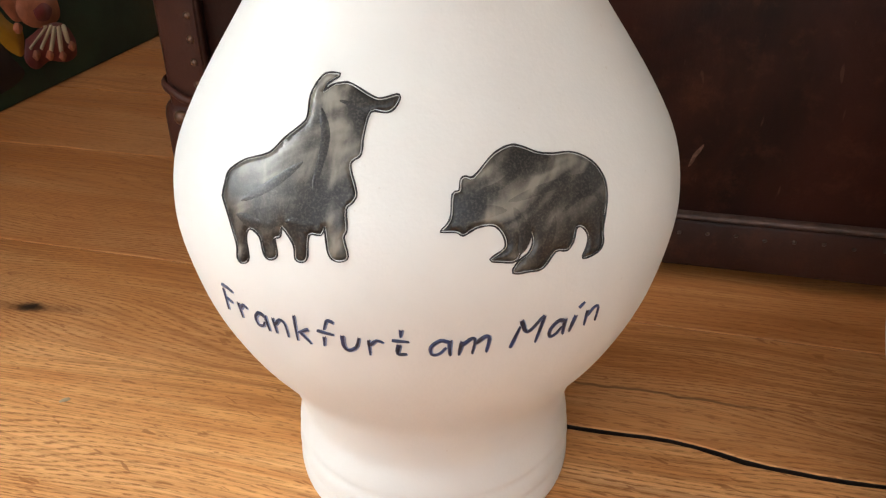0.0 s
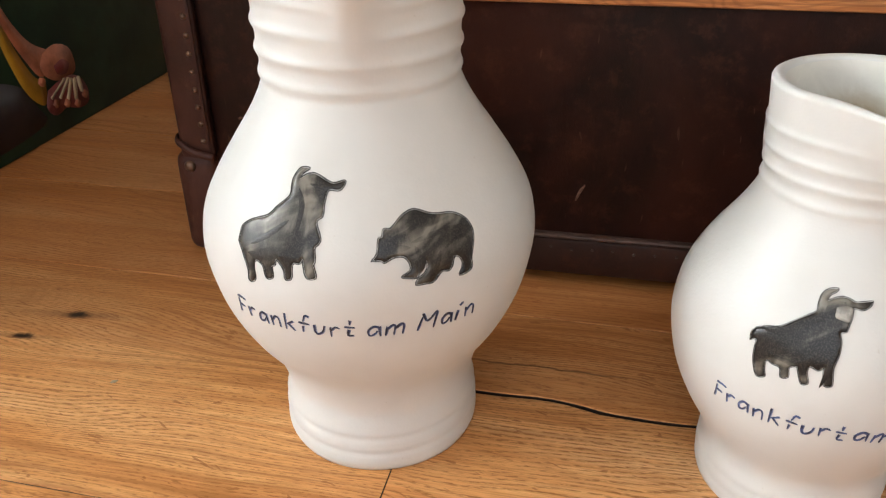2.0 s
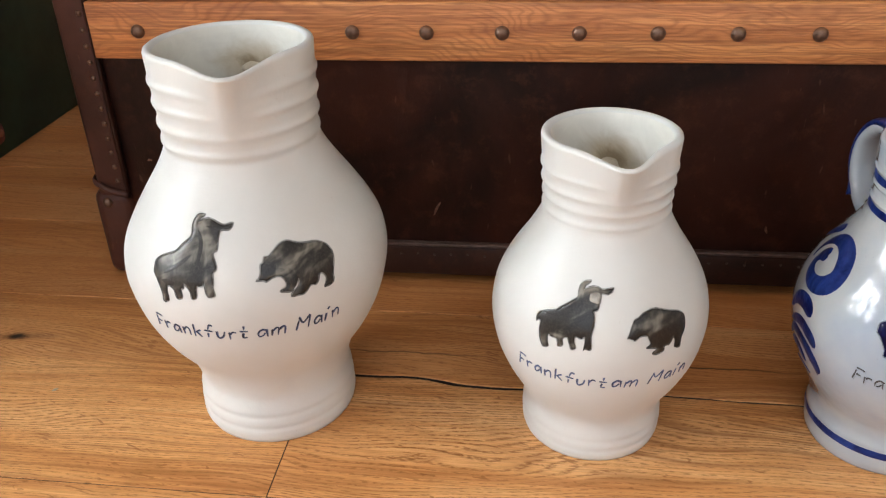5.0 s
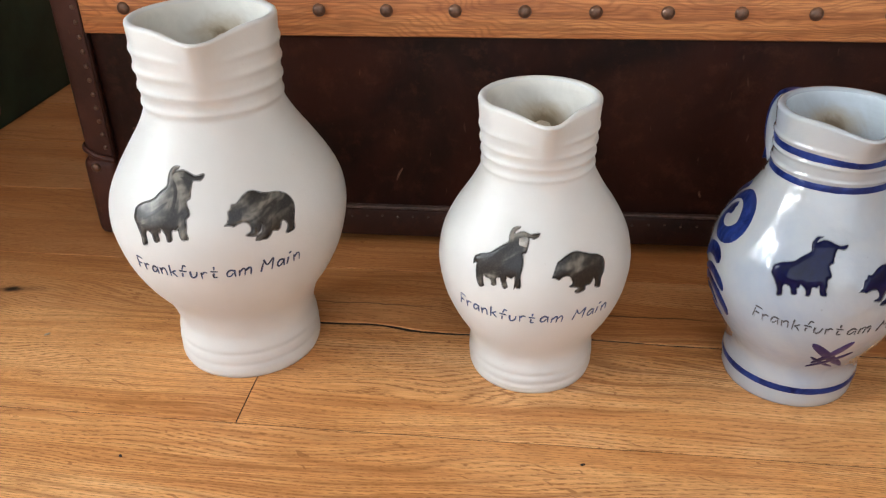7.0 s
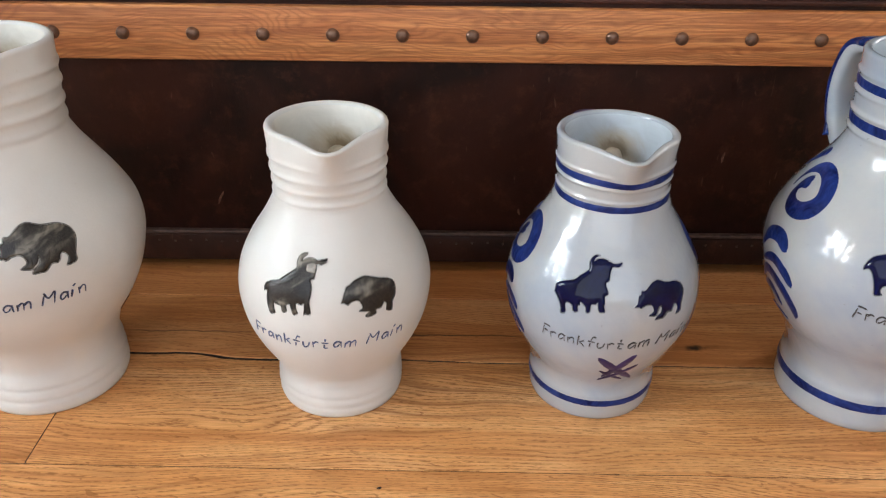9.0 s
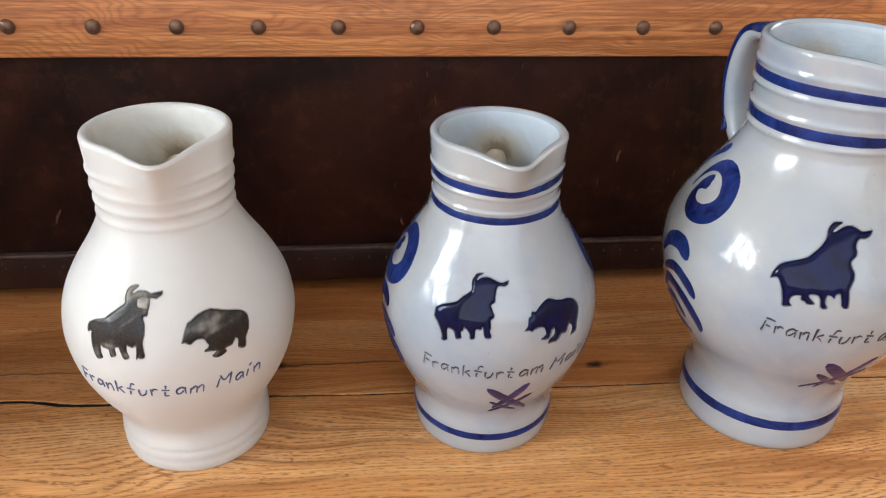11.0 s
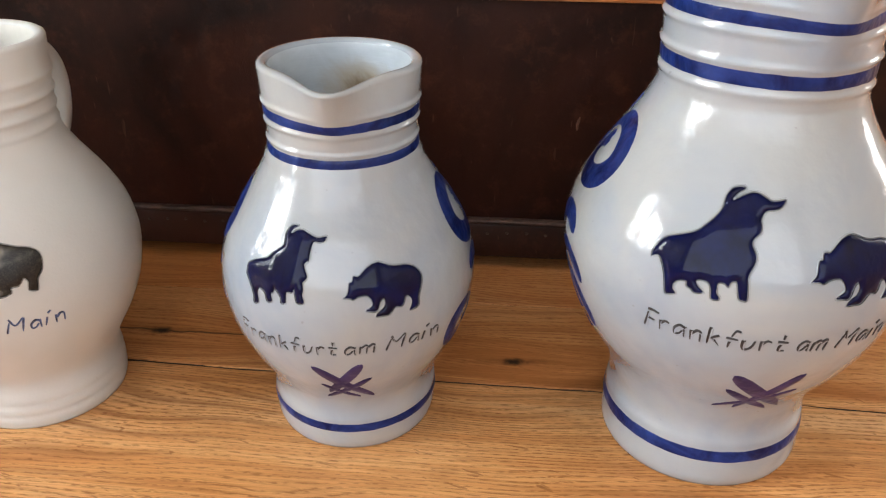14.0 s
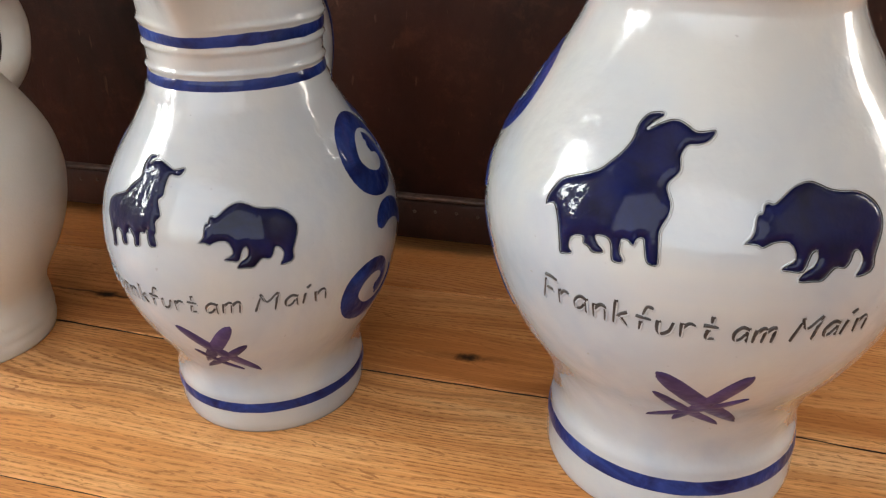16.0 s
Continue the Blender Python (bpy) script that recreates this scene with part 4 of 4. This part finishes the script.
def swirl_side(j, parent, centre, sign, high, size, second_curl=False):
    """Brushed scrolls down one side: a comma, a curl, two commas and a second curl."""
    def at(d, z):
        return (centre + sign * d, z * high)

    def stroke(points, wide, head):
        part("brushwork", brush(j, points, wide * size, head), BLUE, parent)

    def curl(d, z, wide, high_r, start, turn, heavy):
        """A spiral pulled in to a round blob at its heart."""
        line, widths = [], []
        for i in range(57):
            t = i / 56
            a = radians(start - turn * t)
            u = min(1, max(0, (t - 0.62) / 0.38))
            g = 1 - 0.17 * min(1, t / 0.62) - 0.53 * u * u * (3 - 2 * u)
            line.append((centre + sign * (d + wide * g * math.cos(a)), z + high_r * g * math.sin(a)))
            widths.append(heavy * float(np.interp(t, (0, 0.15, 0.36, 0.52, 0.68, 0.80, 0.90, 0.97, 1), (0.06, 0.5, 1.0, 1.05, 0.72, 0.45, 0.70, 0.72, 0.2))))
        part("brushwork", strip(j, line, widths), BLUE, parent)

    stroke([at(-38, 0.138), at(-26, 0.150), at(-15, 0.158)], 0.0034, 0.8)
    curl(1, 0.1385 * high, 17.0 if high > 0.9 else 18.4, 0.0128 * size, 200, 450, 0.0069 * size)
    stroke([at(-9, 0.098), at(-3, 0.109), at(7, 0.1125), at(15, 0.1075)], 0.0060, 0.72)
    if second_curl:
        curl(18, 0.0775 * high, 15, 0.0115 * size, 160, -445, 0.0060 * size)
        return
    stroke([at(-6, 0.091), at(6, 0.098), at(16, 0.095), at(22, 0.0885)], 0.0048, 0.66)
    stroke([at(-10, 0.076), at(0, 0.0875), at(13, 0.0845), at(22, 0.075), at(24, 0.0675)], 0.0048, 0.6)
    stroke([at(-7, 0.074), at(4, 0.0775), at(13, 0.0700)], 0.0040, 0.4)
    stroke([at(-2, 0.064), at(8, 0.0635), at(15, 0.061)], 0.0012, 0.5)


def band(j, parent, z, half):
    line = [(360 * i / 240, z + 0.0002 * noise.noise((math.cos(math.tau * i / 240) * 1.5, math.sin(math.tau * i / 240) * 1.5, z * 90))) for i in range(241)]
    part("band", strip(j, line, [half * (1.1 + 0.10 * noise.noise((i * 0.17, z * 50, 0))) for i in range(241)], 0.0002, 5, 0.0001), BLUE, parent, "brushed blue ring")


def fitted(outline, d0, d1, z0, z1):
    """Stretches a drawing to lie between two angles and two heights (millimetres)."""
    a, b = min(d for d, z in outline), max(d for d, z in outline)
    e, f = min(z for d, z in outline), max(z for d, z in outline)
    return [(d0 + (d - a) * (d1 - d0) / (b - a), z0 + (z - e) * (z1 - z0) / (f - e)) for d, z in outline]


SPANS_A = ((-31, 12), (15.2, 26.8), (31, 51))
WHITE = "matt white stoneware jug with black bull and bear"
GREY = "glossy grey-blue salt-glazed jug with cobalt bull and bear"


def make_jug(at, outline, ridges, spout, neck, lip, big, blue, drawings, spans, base, cap, label):
    j = Jug(outline, ridges, spout, neck, lip)
    t = thing("jug", (*at, 0.0), label, "jug", "jugs in a row on the floor")
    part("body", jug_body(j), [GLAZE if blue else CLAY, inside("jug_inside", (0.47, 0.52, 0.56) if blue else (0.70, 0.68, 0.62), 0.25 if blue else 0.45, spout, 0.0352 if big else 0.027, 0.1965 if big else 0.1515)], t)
    handle(t, big, spout, GLAZE if blue else CLAY, blue)
    a = radians(spout - 13)
    far, high = (0.0352, 0.1965) if big else (0.027, 0.1515)
    bm = bmesh.new()
    bmesh.ops.create_icosphere(bm, subdivisions=3, radius=1.0)
    for v in bm.verts:
        v.co = v.co * (1 + 0.25 * noise.noise(v.co * 1.3))
    plug = part("handle_plug", bm, PLUG, t, "pale clay lump pressed through behind the handle")
    plug.matrix_basis = Matrix.Translation((-far * math.sin(a), far * math.cos(a), high - 0.0060)) @ Matrix.Diagonal((0.0062, 0.0052, 0.0046, 1))
    for name, outline_pts in drawings:
        ring = smooth_ring(outline_pts)
        if blue:
            motif = part(name, figure(j, offset(ring, -0.0001), 0.0007, 0.0), COBALT, t, "raised glossy cobalt figure")
            part("burr", groove(j, offset(ring, 0.00042 if big else 0.0003), 0.00048 if big else 0.00036, 0.00010, 0.00024), GLAZE, motif)
            # the scored line's shadow, laid on as a dark strip
            part("scored_shadow_line", groove(j, offset(ring, 0.00015), 0.00020 if big else 0.00017, 0.00022, 0.0001), OUTLINE, motif, "thin dark scored line with its shadow in the colour")
        else:
            light = big and name == "bull"
            motif = part(name, figure(j, offset(ring, -0.00012), 0.00025), GREY_WASH if light else BLACK, t, "brushed grey-black figure in a scored outline" if light else "brushed black figure in a scored outline")
            for line, half in STROKES.get((big, name), ()):
                part("brush_stroke", brush(j, [(d, z / 1000) for d, z in line], half / 1000, 0.45, 6, 0.00036, 0.00003, 0.00030), STROKE, motif)
            part("outline", groove(j, offset(ring, 0.00022 if big else 0.00016), 0.00030 if big else 0.00020, 0.0002, 0.0001), OUTLINE, motif)
            if not big and name == "bull":
                part("muzzle", figure(j, smooth_ring(MUZZLE), 0.0002, 0.0005), GREY_CLAY, motif, "pale patch on the muzzle")
    lettering(j, t, spans, base, cap, blue, (0.00086 if blue else 0.00074) if big else (0.00072 if blue else 0.00060))
    return j, t


BULL, BEAR = BULL_BACK + BULL_LEGS, BEAR_BACK + BEAR_LEGS
rings_big = [(0.2014, 0.0011, 0.0021), (0.1909, 0.0012, 0.0021), (0.1805, 0.0012, 0.0021), (0.1713, 0.0010, 0.0021), (0.0178, -0.0006, 0.0014), (0.0100, -0.0006, 0.0014)]
make_jug((-0.0079, 0.2028), BIG, rings_big, 16, 0.162, 0.0125, True, False,
         [("bull", BULL), ("bear", BEAR)], SPANS_A, 0.0890, 0.0080, "large matt white stoneware jug with black bull and bear")

rings_small = [(0.1600, 0.0008, 0.0016), (0.1520, 0.0009, 0.0016), (0.1450, 0.0009, 0.0016), (0.1385, 0.0007, 0.0016), (0.0135, -0.0005, 0.0012), (0.0072, -0.0005, 0.0012)]
make_jug((0.1766, 0.1974), SMALL, rings_small, 8, 0.136, 0.0098, False, False,
         [("bull", CALF_BACK + CALF_LEGS), ("bear", CUB)], ((-47, 2.5), (4.7, 18.0), (24, 48.5)), 0.0645, 0.0072, "small matt white stoneware jug with black bull and bear")

rings_blue = [(0.1568, 0.0008, 0.0011), (0.1490, 0.0008, 0.0010), (0.1413, 0.0009, 0.0010), (0.1338, 0.0007, 0.0010), (0.0165, 0.0004, 0.0015)]
j3, t3 = make_jug((0.3351, 0.1987), SMALL[:-1] + [(0.0334, 0.1712)], rings_blue, 4, 0.136, 0.0098, False, True,
                  [("bull", fitted(BULL, -38.6, 0.7, 83.5, 115.9)), ("bear", fitted(BEAR, 8, 43.1, 82.5, 103.8))],
                  ((-43.5, 5), (7.5, 20.5), (25.5, 52)), 0.0650, 0.0072, "small glossy grey-blue stoneware jug with cobalt bull and bear")
for z, half in ((0.1528, 0.0023), (0.1376, 0.0021), (0.0125, 0.0026)):
    band(j3, t3, z, half)
swirl_side(j3, t3, -89, 1, 0.772, 0.96)
swirl_side(j3, t3, 94, -1, 0.772, 0.96, True)

rings_blue_big = [(0.2046, 0.0010, 0.0014), (0.1943, 0.0010, 0.0013), (0.1836, 0.0011, 0.0013), (0.1735, 0.0009, 0.0013), (0.0235, 0.0005, 0.002)]
j4, t4 = make_jug((0.5001, 0.1953), BIG, rings_blue_big, 12, 0.166, 0.0120, True, True,
                  [("bull", OX_BACK + OX_LEGS), ("bear", fitted(BEAR, 7.3, 40.2, 107.5, 131.4))],
                  ((-38.5, 5), (8, 17.2), (21.2, 41)), 0.0892, 0.0080, "large glossy grey-blue stoneware jug with cobalt bull and bear")
t4.matrix_world = pose(0.5001, 0.1953, 0, 0, 0, 0.8)
for z, half in ((0.1993, 0.0028), (0.1788, 0.0030), (0.0172, 0.0034)):
    band(j4, t4, z, half)
for side, mid in ((1, -91.5), (-1, 114)):
    swirl_side(j4, t4, mid, side, 1.0, 1.0)


def leaves(j, t, strokes):
    for a, b, wide, head in strokes:
        mid = ((a[0] + b[0]) / 2, (a[1] + b[1]) / 2 - 0.001)
        part("leaf_stroke", brush(j, [a, mid, b], wide * 1.35, head, 12), PURPLE, t, "purple-blue leaf stroke")


leaves(j4, t4, [((-8.1, 0.0735), (20.4, 0.0477), 0.0032, 0.22), ((16.1, 0.0753), (-2.0, 0.0474), 0.0026, 0.22),
                ((-8.8, 0.0634), (14.5, 0.0464), 0.0020, 0.3), ((18.1, 0.0637), (-11.4, 0.0475), 0.0016, 0.3)])
leaves(j3, t3, [((-8.6, 0.0565), (22.4, 0.0322), 0.0026, 0.25), ((14.5, 0.0588), (-3.6, 0.0370), 0.0026, 0.3),
                ((19.2, 0.0485), (-6.0, 0.0328), 0.0017, 0.3), ((-6.3, 0.0440), (13.9, 0.0329), 0.0013, 0.3)])
